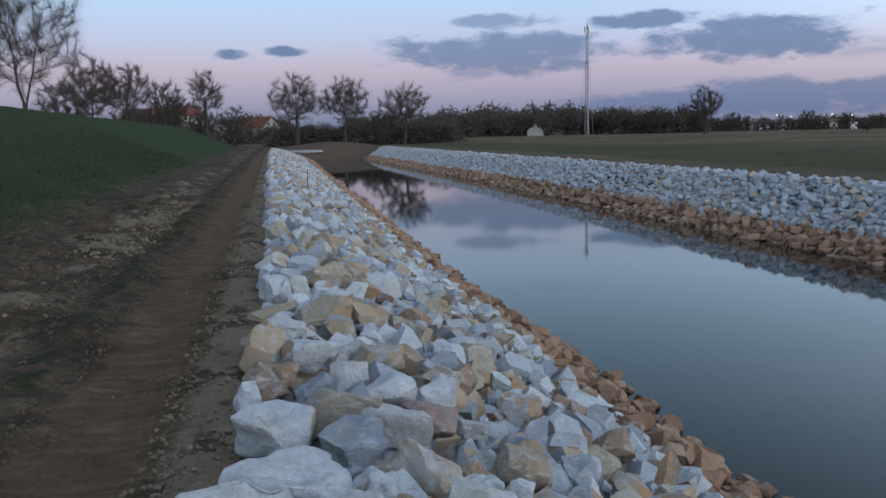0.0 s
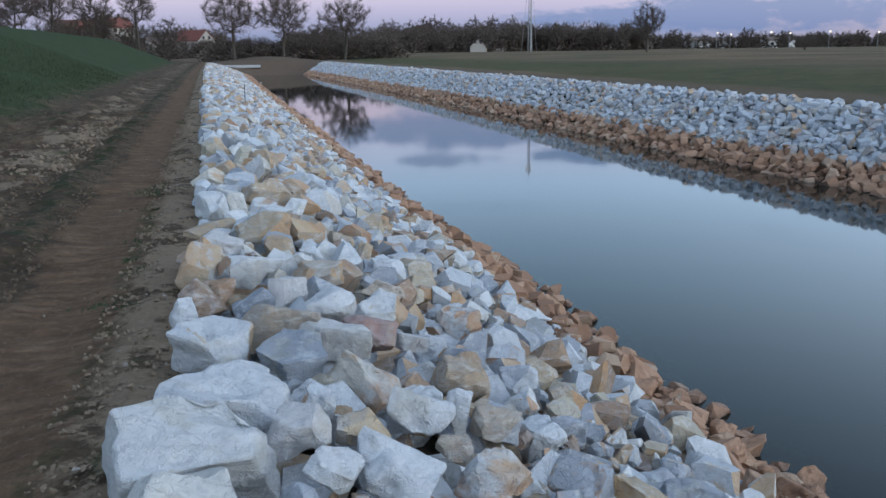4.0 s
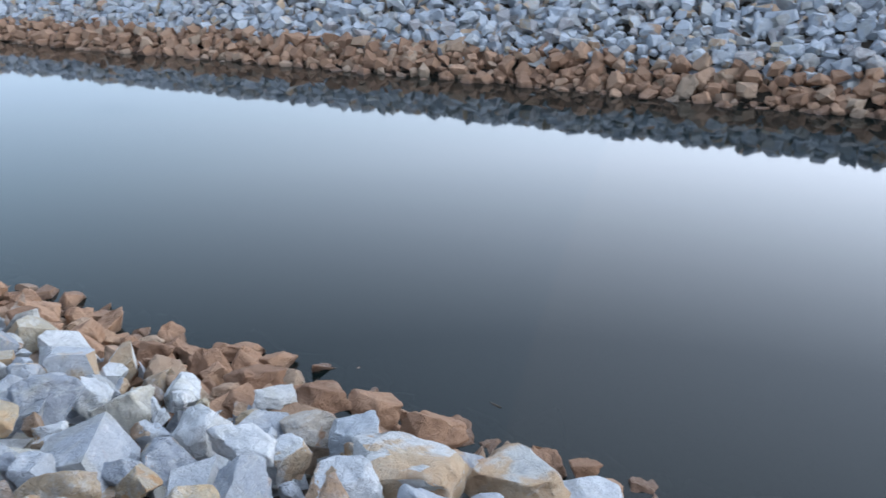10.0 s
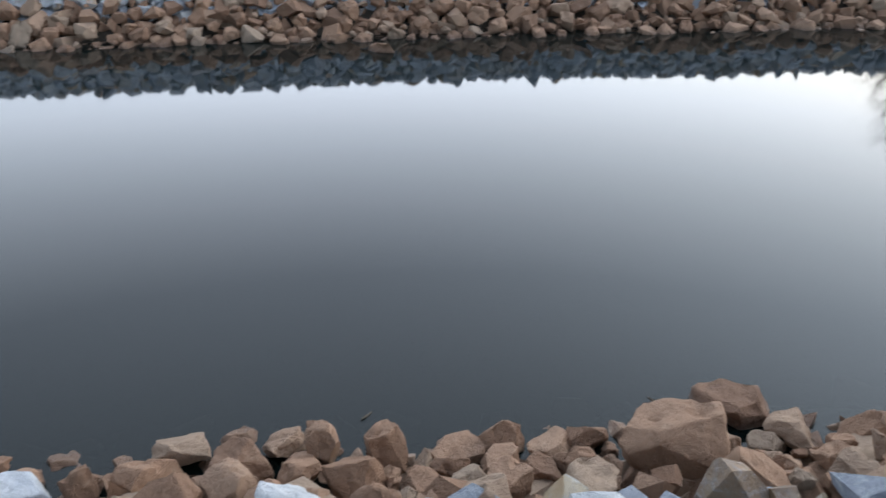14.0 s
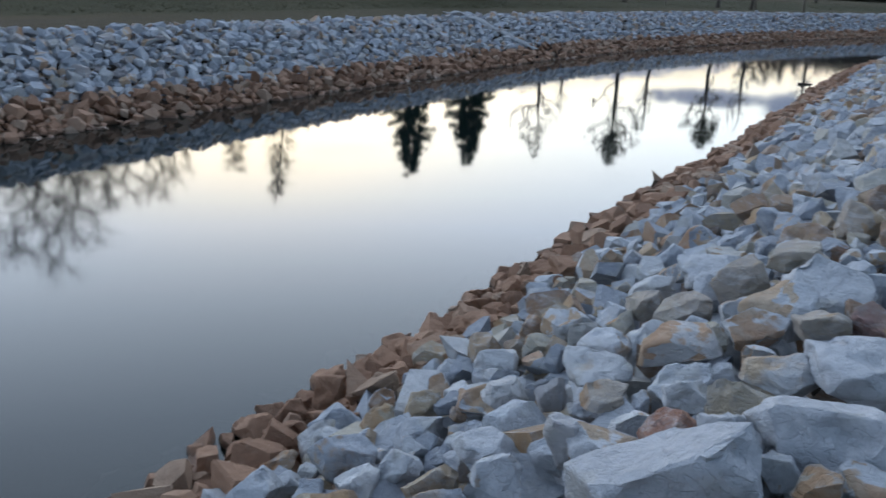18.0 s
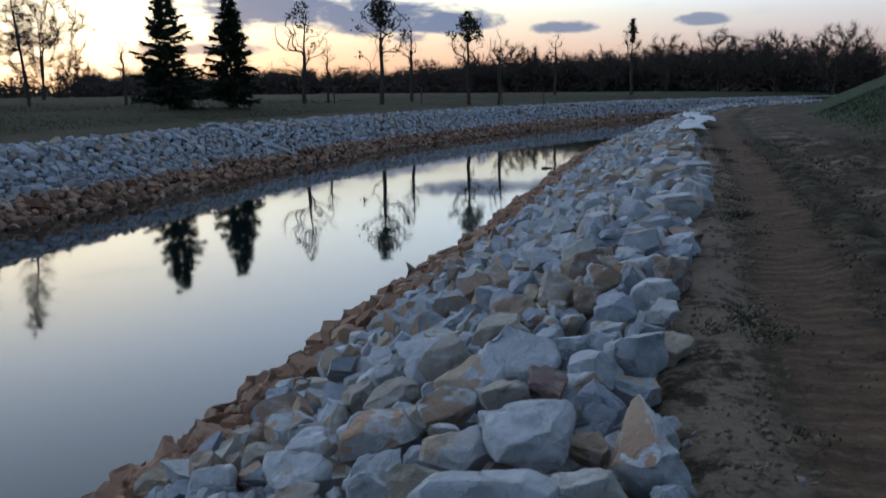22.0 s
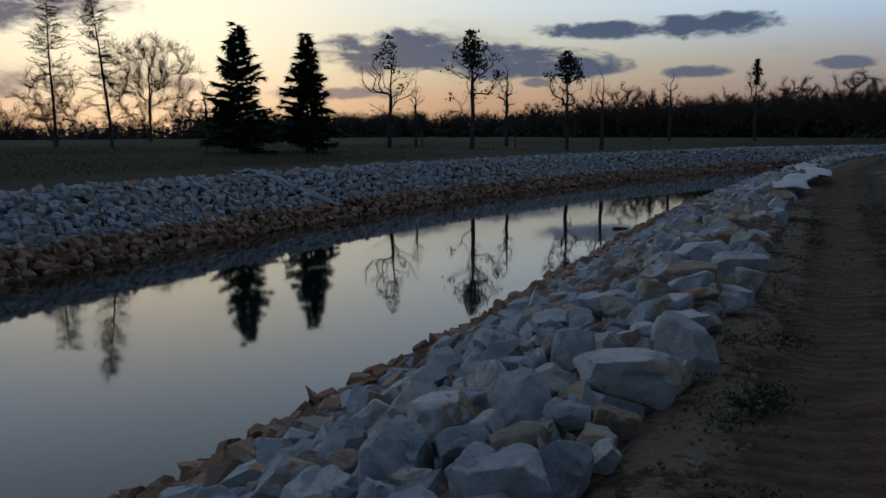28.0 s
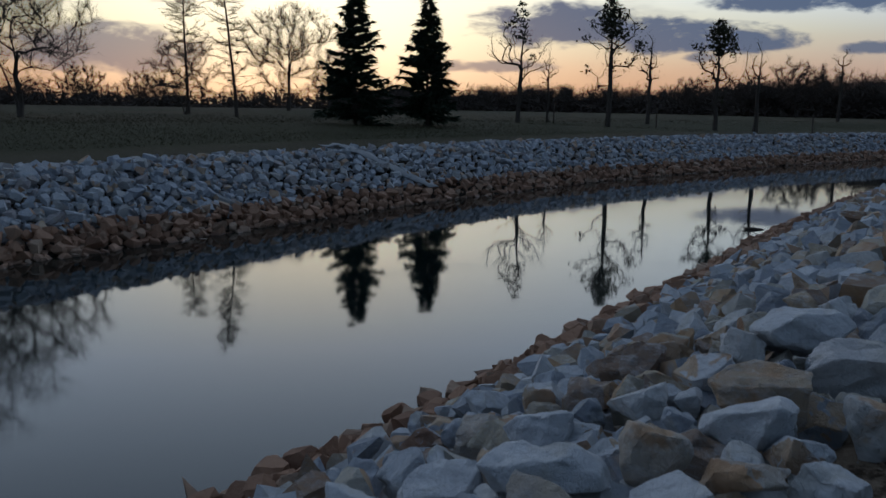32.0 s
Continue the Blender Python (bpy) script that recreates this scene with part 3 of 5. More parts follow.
# ---------------------------------------------------------------- stones
def stone_mesh(seed, fine, mat, cuts=(7, 11)):
    """A quarry stone about one metre long: a split block with tilted cleavage faces, broken corners and worn edges."""
    rng = random.Random(seed)
    bm = bmesh.new()
    bmesh.ops.create_cube(bm, size=3.0)
    hy, hz = rng.uniform(0.34, 0.46), rng.uniform(0.29, 0.41)
    planes = []
    for axis, h in ((0, 0.5), (1, hy), (2, hz)):
        for side in (-1, 1):
            n = Vector((rng.gauss(0, 0.30), rng.gauss(0, 0.30), rng.gauss(0, 0.30)))
            n[axis] = side
            planes.append((n.normalized(), h * rng.uniform(0.88, 1.06)))
    for _ in range(rng.randint(*cuts)):
        n = Vector((rng.choice((-1, 1)) * rng.uniform(0.3, 1) / 1.0, rng.choice((-1, 1)) * rng.uniform(0.2, 1), rng.choice((-1, 1, 1)) * rng.uniform(0.15, 1))).normalized()
        corner = abs(n.x) * 0.5 + abs(n.y) * hy + abs(n.z) * hz
        planes.append((n, corner * rng.uniform(0.60, 0.84)))
    for n, h in planes:
        r = bmesh.ops.bisect_plane(bm, geom=bm.verts[:] + bm.edges[:] + bm.faces[:], plane_co=n * h, plane_no=n, clear_outer=True)
        bmesh.ops.contextual_create(bm, geom=[g for g in r["geom_cut"] if isinstance(g, bmesh.types.BMEdge)])
    lo, hi = (Vector([f(v.co[i] for v in bm.verts) for i in range(3)]) for f in (min, max))
    size = hi - lo
    fit = Matrix.Diagonal((1 / size.x, min(0.9, size.y / size.x) / size.y, min(0.78, size.z / size.x) / size.z))
    for v in bm.verts:
        v.co = fit @ (v.co - (lo + hi) / 2)
    bmesh.ops.remove_doubles(bm, verts=bm.verts[:], dist=0.05)
    bmesh.ops.recalc_face_normals(bm, faces=bm.faces[:])
    if fine:
        bmesh.ops.bevel(bm, geom=bm.edges[:], offset=0.030, segments=2, profile=0.55, affect="EDGES", clamp_overlap=True)
        bmesh.ops.triangulate(bm, faces=bm.faces[:])
        for _ in range(3):
            bmesh.ops.subdivide_edges(bm, edges=[e for e in bm.edges if e.calc_length() > 0.085], cuts=1)
            bmesh.ops.triangulate(bm, faces=bm.faces[:])
        bm.normal_update()
        off = Vector((seed * 3.1, seed * 1.7, 0))
        for v in bm.verts:
            h = noise.fractal(v.co * 2.6 + off, 0.8, 2.1, 5)
            chip = max(0.0, noise.noise(v.co * 3.6 - off) - 0.20)
            step = noise.noise(Vector((v.co.x * 2, v.co.y * 2, v.co.z * 11)) + off)
            v.co += v.normal * (0.040 * h - 0.16 * chip + 0.012 * step)
    else:
        bmesh.ops.triangulate(bm, faces=bm.faces[:])
    me = bpy.data.meshes.new("stone")
    bm.to_mesh(me)
    bm.free()
    if fine:
        me.polygons.foreach_set("use_smooth", [True] * len(me.polygons))
        me.set_sharp_from_angle(angle=radians(24))
    if mat:
        me.materials.append(mat)
    return me


def arrays(me):
    v = np.zeros(len(me.vertices) * 3)
    me.vertices.foreach_get("co", v)
    f = np.array([tuple(p.vertices) for p in me.polygons])
    return v.reshape(-1, 3), f


ROUGH = [arrays(stone_mesh(900 + k, False, None, (5, 8))) for k in range(28)]
PLAIN = [arrays(stone_mesh(950 + k, False, None, (1, 2))) for k in range(10)]
FINE_P = [stone_mesh(100 + k, True, STONE) for k in range(26)]
FINE_G = [stone_mesh(200 + k, True, STONE_GREY) for k in range(18)]
FINE_T = [stone_mesh(300 + k, True, TOE) for k in range(18)]


def joined_stones(name, places, mat, parent, label, shapes=None):
    """Many stones in one mesh: places of (x, y, z, size, turn)."""
    vs, fs, at = [], [], 0
    rng, shapes = random.Random(5), shapes or ROUGH
    for x, y, z, size, e in places:
        v, f = shapes[rng.randrange(len(shapes))]
        r = np.array(e.to_matrix()) * size
        w = np.einsum("ij,kj->ki", r, v) + (x, y, z)
        vs.append(w)
        fs.append(f + at)
        at += len(v)
    v, f = np.concatenate(vs), np.concatenate(fs)
    me = bpy.data.meshes.new(name)
    me.vertices.add(len(v))
    me.vertices.foreach_set("co", v.ravel())
    me.loops.add(f.size)
    me.loops.foreach_set("vertex_index", f.ravel().astype(np.int32))
    me.polygons.add(len(f))
    me.polygons.foreach_set("loop_start", (np.arange(len(f)) * 3).astype(np.int32))
    me.polygons.foreach_set("use_smooth", [False] * len(f))
    me.update(calc_edges=True)
    me.materials.append(mat)
    ob = new(name, me)
    ob.parent = parent
    return tagged(ob, label, kind="stuff")


def lie(rng, side, u, loose):
    """How a stone lies: turned at will, its broad face about along the slope."""
    slope = radians(15) if u > 0.22 else radians(3)
    down = Euler((0, slope if side == "near" else -slope, 0)).to_quaternion()
    return down @ Euler((0, 0, rng.uniform(0, 6.28))).to_quaternion() @ Euler((rng.gauss(0, loose), rng.gauss(0, loose), 0)).to_quaternion()


def scatter(side, u0, u1, y0, y1, step, size0, size1, seed):
    """Loose stones on one bank between two shares of its width (0 crest edge, 1 water line), larger at the crest."""
    rng = random.Random(seed)
    out = []
    y, row = y1, 0
    while y > y0:
        nc, nw, fw, fc = (float(f(y)) for f in (near_crest, near_water, far_water, far_crest))
        a, b = (nc, nw) if side == "near" else (fc, fw)
        n = max(1, round(abs(b - a) * (u1 - u0) * 1.06 / step))
        for k in range(n):
            u = u0 + (u1 - u0) * (k + 0.5 + rng.uniform(-0.42, 0.42) + (0.25 if row % 2 else -0.25)) / n
            size = size0 + (size1 - size0) * min(1.0, max(0.0, (u - u0) / (u1 - u0) * 1.6))
            s = size * math.exp(rng.gauss(0, 0.24)) * (1.35 if rng.random() < 0.08 else 1.0)
            s = min(s, size * 1.75)
            z = float(bank_height(u)) + s * rng.uniform(0.02, 0.34) - (0.03 if side == "far" else 0.0)
            e = lie(rng, side, u, 0.3)
            out.append((a + (b - a) * u, y + rng.uniform(-0.42, 0.42) * step, z, s, e))
        y -= step * 0.88
        row += 1
    return out


def pack(side, u0, u1, y0, y1, size0, size1, seed):
    """The top layer: stones of mixed sizes lying side by side without running into one another."""
    rng = random.Random(seed)
    ys = np.arange(y0, y1, 2.0)
    crest, edge = (near_crest, near_water) if side == "near" else (far_crest, far_water)
    area = float(np.sum(np.abs(edge(ys) - crest(ys))) * 2.0 * (u1 - u0))
    mean = 0.5 * (size0 + size1)
    todo = []
    for share, lo, hi in ((0.35, 1.25, 1.50), (1.6, 0.84, 1.2), (3.6, 0.45, 0.80)):
        todo += [rng.uniform(lo, hi) for _ in range(int(area / mean ** 2 * share))]
    yy = np.array([rng.uniform(y0, y1) for _ in todo])
    aa, bb = crest(yy), edge(yy)
    cells, out = {}, []
    for k, rel in enumerate(todo):
        u = u0 + (u1 - u0) * rng.random()
        y, a, b = float(yy[k]), float(aa[k]), float(bb[k])
        x = a + (b - a) * u
        size = (size0 + (size1 - size0) * min(1.0, (u - u0) / (u1 - u0) * 1.6)) * rel
        ci, cj = int(math.floor(x / 0.5)), int(math.floor(y / 0.5))
        free = True
        for i in (ci - 1, ci, ci + 1):
            for j in (cj - 1, cj, cj + 1):
                for q in cells.get((i, j), ()):
                    if (q[0] - x) ** 2 + (q[1] - y) ** 2 < (0.375 * (q[2] + size)) ** 2:
                        free = False
                        break
                if not free:
                    break
            if not free:
                break
        if not free:
            continue
        cells.setdefault((ci, cj), []).append((x, y, size))
        z = float(bank_height(u)) + size * (rng.uniform(0.06, 0.36) if side == "near" and u < 0.79 else rng.uniform(0.10, 0.26)) - (0.03 if side == "far" else 0.0)
        out.append((x, y, z, size, lie(rng, side, u, 0.42 if side == "near" and u < 0.79 else 0.28)))
    return out


def under(side, u0, u1, y0, y1, seed):
    """The stones below the top layer, seen in its gaps."""
    return [(x, y, z - 0.19, s, e) for x, y, z, s, e in scatter(side, u0, u1, y0, y1, 0.225, 0.29, 0.29, seed)]


def clear_of(places, heroes):
    keep = []
    for p in places:
        if all((p[0] - h[0]) ** 2 + (p[1] - h[1]) ** 2 > (0.37 * h[3] + 0.25 * p[3]) ** 2 for h in heroes):
            keep.append(p)
    return keep


def lay(root, places, below, meshes, near_n, spot, part_name, mat_joined, joined_label, seed):
    """The near_n stones closest to the spot's polyline become parts; the others, and those below, are joined parts."""
    def far(p):
        return min((p[0] - a) ** 2 + (p[1] - b) ** 2 for a, b in spot)
    places = sorted(places, key=far)
    rng = random.Random(seed)
    for x, y, z, s, e in places[:near_n]:
        ob = new(part_name, meshes[rng.randrange(len(meshes))])
        ob.parent = root
        ob.matrix_basis = Matrix.LocRotScale((x, y, z), e, (s, s, s))
    if places[near_n:]:
        joined_stones(part_name + "_mass", places[near_n:], mat_joined, root, joined_label)
    if below:
        joined_stones(part_name + "_bed", below, mat_joined, root, "stones showing in the gaps between the others", PLAIN)


STAND, GO = [(0, 3.0), (0.6, 3.4), (1.2, 2.5), (2.5, 1.5)], [(-0.4, -4.5), (0.5, -4), (-1.2, -6.5), (-2.0, -10), (-3.0, -12.5), (1.5, -4)]
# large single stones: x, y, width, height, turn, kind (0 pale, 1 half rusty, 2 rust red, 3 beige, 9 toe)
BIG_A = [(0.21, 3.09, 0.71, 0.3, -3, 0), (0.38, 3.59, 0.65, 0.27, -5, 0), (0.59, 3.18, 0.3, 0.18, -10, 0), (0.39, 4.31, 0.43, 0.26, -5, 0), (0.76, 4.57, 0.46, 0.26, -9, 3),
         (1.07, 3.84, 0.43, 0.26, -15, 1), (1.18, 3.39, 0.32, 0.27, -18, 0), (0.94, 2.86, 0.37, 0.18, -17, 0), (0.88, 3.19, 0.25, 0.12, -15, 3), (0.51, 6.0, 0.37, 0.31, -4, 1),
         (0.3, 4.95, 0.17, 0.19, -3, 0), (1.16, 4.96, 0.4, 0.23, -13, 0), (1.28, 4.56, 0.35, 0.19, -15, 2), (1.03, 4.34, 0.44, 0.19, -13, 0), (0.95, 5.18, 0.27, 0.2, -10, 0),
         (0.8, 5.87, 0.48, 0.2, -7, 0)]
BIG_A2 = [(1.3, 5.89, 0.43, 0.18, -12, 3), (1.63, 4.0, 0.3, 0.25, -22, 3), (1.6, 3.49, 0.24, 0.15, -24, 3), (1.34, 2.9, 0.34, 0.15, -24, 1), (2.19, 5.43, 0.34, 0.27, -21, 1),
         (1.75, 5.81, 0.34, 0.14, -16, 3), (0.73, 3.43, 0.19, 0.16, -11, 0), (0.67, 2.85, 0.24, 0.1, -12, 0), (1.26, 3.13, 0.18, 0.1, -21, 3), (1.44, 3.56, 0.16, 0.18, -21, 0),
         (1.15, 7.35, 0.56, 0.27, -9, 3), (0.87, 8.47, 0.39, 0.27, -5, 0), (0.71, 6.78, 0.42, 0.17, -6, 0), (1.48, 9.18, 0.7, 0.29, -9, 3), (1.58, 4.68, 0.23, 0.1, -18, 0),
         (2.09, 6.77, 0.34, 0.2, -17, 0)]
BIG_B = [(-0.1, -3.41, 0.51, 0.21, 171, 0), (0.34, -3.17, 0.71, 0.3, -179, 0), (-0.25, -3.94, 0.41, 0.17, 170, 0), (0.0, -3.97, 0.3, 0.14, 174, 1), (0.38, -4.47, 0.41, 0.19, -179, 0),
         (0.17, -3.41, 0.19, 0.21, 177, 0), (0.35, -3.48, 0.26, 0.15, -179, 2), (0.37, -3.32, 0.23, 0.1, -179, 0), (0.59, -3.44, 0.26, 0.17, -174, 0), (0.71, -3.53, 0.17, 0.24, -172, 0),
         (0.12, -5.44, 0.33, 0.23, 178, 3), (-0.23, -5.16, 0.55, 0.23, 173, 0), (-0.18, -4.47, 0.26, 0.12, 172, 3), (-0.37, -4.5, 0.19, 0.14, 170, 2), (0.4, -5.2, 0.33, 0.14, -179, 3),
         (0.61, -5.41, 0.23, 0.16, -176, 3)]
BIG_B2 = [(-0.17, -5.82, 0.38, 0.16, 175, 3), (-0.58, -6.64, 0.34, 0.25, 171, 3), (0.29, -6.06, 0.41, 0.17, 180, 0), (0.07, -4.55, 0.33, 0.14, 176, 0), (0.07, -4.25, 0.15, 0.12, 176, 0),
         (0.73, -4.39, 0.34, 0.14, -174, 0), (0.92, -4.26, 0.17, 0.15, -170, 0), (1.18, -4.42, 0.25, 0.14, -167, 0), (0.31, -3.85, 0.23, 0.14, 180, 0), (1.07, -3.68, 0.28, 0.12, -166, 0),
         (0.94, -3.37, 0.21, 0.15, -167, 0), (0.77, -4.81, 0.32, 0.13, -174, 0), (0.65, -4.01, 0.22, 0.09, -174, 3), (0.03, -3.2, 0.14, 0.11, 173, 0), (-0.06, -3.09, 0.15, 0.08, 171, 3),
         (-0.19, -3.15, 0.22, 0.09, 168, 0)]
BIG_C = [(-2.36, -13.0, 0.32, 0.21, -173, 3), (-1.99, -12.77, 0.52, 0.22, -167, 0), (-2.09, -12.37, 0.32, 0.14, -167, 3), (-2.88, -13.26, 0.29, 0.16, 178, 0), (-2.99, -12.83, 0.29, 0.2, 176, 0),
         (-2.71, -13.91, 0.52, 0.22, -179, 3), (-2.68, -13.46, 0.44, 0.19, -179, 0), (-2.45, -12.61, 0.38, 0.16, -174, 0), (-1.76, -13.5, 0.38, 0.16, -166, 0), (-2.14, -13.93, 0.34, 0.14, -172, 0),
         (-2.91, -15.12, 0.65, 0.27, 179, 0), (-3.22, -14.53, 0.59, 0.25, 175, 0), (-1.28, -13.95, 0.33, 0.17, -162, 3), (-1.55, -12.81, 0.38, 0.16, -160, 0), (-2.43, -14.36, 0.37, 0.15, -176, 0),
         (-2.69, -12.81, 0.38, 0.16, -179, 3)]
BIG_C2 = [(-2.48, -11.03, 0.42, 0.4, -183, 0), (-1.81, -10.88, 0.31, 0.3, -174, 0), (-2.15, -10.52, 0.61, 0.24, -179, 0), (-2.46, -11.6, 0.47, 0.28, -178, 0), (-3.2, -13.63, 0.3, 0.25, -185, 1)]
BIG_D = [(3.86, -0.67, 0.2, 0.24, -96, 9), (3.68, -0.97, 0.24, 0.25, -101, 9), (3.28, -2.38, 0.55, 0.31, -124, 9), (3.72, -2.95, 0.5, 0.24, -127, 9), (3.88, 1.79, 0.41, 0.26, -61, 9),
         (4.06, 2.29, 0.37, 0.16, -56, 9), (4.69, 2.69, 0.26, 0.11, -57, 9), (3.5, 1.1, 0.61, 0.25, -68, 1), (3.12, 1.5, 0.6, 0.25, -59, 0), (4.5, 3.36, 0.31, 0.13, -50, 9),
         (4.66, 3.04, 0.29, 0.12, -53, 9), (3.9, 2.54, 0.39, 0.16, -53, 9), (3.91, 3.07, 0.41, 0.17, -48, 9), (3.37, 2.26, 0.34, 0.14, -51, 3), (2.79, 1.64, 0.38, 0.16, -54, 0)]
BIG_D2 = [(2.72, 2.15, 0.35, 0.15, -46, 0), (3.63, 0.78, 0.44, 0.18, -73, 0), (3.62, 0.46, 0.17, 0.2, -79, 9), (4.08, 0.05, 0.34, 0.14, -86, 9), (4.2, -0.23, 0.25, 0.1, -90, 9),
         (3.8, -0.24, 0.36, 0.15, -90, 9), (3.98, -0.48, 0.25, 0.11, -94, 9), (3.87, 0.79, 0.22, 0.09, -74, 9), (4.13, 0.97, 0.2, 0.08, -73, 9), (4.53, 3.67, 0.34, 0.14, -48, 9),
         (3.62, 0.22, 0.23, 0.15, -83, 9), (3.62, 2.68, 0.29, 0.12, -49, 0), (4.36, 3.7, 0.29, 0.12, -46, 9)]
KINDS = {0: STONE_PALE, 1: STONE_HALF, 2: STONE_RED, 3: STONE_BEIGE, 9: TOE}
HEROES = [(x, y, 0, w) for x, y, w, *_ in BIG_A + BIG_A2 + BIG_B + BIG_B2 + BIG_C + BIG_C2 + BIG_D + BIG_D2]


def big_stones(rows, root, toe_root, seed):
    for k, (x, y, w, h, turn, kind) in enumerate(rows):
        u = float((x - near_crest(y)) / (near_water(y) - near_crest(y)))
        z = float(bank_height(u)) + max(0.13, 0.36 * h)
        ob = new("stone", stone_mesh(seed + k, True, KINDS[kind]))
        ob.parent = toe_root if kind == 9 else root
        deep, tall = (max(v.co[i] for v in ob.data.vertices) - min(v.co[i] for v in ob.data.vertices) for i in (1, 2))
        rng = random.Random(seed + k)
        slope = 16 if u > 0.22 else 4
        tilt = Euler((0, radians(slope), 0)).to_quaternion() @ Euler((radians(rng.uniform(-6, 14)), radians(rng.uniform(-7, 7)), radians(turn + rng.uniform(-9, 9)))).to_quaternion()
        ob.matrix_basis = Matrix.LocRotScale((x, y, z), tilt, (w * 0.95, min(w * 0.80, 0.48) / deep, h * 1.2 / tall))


def upper_bank(label, places, below, bigs, spot, seed):
    root = tagged(new("stone_bank"), label, "stone bank", kind="structure")
    lay(root, clear_of(places, HEROES), below, FINE_P, 290 - len(bigs), spot, "stone", STONE_J, "pale broken stones further along", seed)
    return root


up = upper_bank("loose pale quarry stones with rust stains beside the path", pack("near", 0.02, 0.80, -0.5, 118.0, 0.30, 0.245, 11), under("near", 0.04, 0.82, -0.5, 40, 31), BIG_A + BIG_A2, STAND, 1)
up2 = upper_bank("loose pale quarry stones along the path edge", pack("near", 0.02, 0.77, -8.0, -0.5, 0.275, 0.235, 12), under("near", 0.04, 0.77, -8.0, -0.5, 32), BIG_B + BIG_B2, GO[:4], 2)
up3 = upper_bank("loose pale quarry stones curving away along the path", pack("near", 0.02, 0.765, -100.0, -8.0, 0.28, 0.235, 16), under("near", 0.04, 0.77, -40.0, -8.0, 33), BIG_C + BIG_C2, GO[3:5] + [(-2.5, -14.5)], 6)
toe = tagged(new("stone_toe"), "rust-brown stones at the near water's edge", "stone toe", kind="structure")
near_toe = pack("near", 0.79, 1.01, -2.8, 118.0, 0.245, 0.235, 13) + pack("near", 0.755, 0.99, -100.0, -2.8, 0.24, 0.23, 23)
lay(toe, clear_of(near_toe, HEROES), under("near", 0.77, 1.0, -40, 40, 34), FINE_T, 265, [(3.8, k) for k in (5, 3, 1, -1, -3)] + [(2.6, -6), (2.6, -8)], "stone", TOE_J, "rusty stones further along", 3)
sunk = scatter("near", 1.02, 1.22, -30.0, 30.0, 0.30, 0.28, 0.28, 17)
joined_stones("sunken_stone_mass", [(x, y, z - 0.24, s, e) for x, y, z, s, e in sunk], TOE_J, toe, "sunken stones below the water's edge")
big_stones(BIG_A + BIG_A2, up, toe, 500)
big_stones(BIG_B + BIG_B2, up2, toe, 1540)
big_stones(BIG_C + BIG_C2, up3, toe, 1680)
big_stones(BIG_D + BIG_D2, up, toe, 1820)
opp = tagged(new("stone_bank"), "loose pale quarry stones covering the opposite bank", "stone bank", kind="structure")
lay(opp, pack("far", 0.02, 0.74, -108.0, 120.0, 0.255, 0.255, 14), under("far", 0.04, 0.76, -30, 30, 35), FINE_G, 300, [(14.5, k) for k in (6, 3, 0, -3, -6, -9)], "stone", STONE_GREY_J, "pale broken stones further along", 4)
opp_toe = tagged(new("stone_toe"), "rust-brown stones at the opposite water's edge", "stone toe", kind="structure")
lay(opp_toe, pack("far", 0.72, 1.0, -108.0, 120.0, 0.265, 0.265, 15), under("far", 0.72, 0.98, -30, 30, 36), FINE_T, 300, [(13.5, k) for k in (6, 3, 0, -3, -6, -9)], "stone", TOE_J, "rusty stones further along", 5)

# ---------------------------------------------------------------- trees
def part(name, data, mat, parent, label=""):
    """One mesh under a thing or under a part; data is a bmesh, or vertices and faces."""
    me = bpy.data.meshes.new(name)
    if isinstance(data, bmesh.types.BMesh):
        data.to_mesh(me)
        data.free()
    else:
        me.from_pydata(data[0], [], data[1])
    me.materials.append(mat)
    ob = new(name, me)
    ob.parent = parent
    return tagged(ob, label)


class Wood:
    """Collects tapered limbs as tubes."""

    def __init__(self):
        self.v, self.f = [], []

    def limb(self, pts, radii, sides):
        base = len(self.v)
        for i, p in enumerate(pts):
            d = (pts[min(i + 1, len(pts) - 1)] - pts[max(i - 1, 0)]).normalized()
            a = d.orthogonal().normalized()
            b = d.cross(a)
            for k in range(sides):
                t = 2 * math.pi * k / sides
                self.v.append(tuple(p + (a * math.cos(t) + b * math.sin(t)) * radii[i]))
        for i in range(len(pts) - 1):
            for k in range(sides):
                k2 = (k + 1) % sides
                self.f.append((base + i * sides + k, base + i * sides + k2, base + (i + 1) * sides + k2, base + (i + 1) * sides + k))

    def blade(self, p, q, w):
        """A thin twig or leaf: one triangle."""
        d = q - p
        s = d.cross(Vector((random.random() - 0.5, random.random() - 0.5, random.random() - 0.5)))
        s = s.normalized() * w if s.length > 1e-6 else Vector((w, 0, 0))
        b = len(self.v)
        self.v += [tuple(p + s), tuple(p - s), tuple(q)]
        self.f.append((b, b + 1, b + 2))


def wander(rng, p, d, length, n, bend, lift):
    pts = [p.copy()]
    for _ in range(n):
        d = (d + Vector((rng.gauss(0, bend), rng.gauss(0, bend), rng.gauss(0, bend) + lift))).normalized()
        p = p + d * (length / n)
        pts.append(p.copy())
    return pts, d


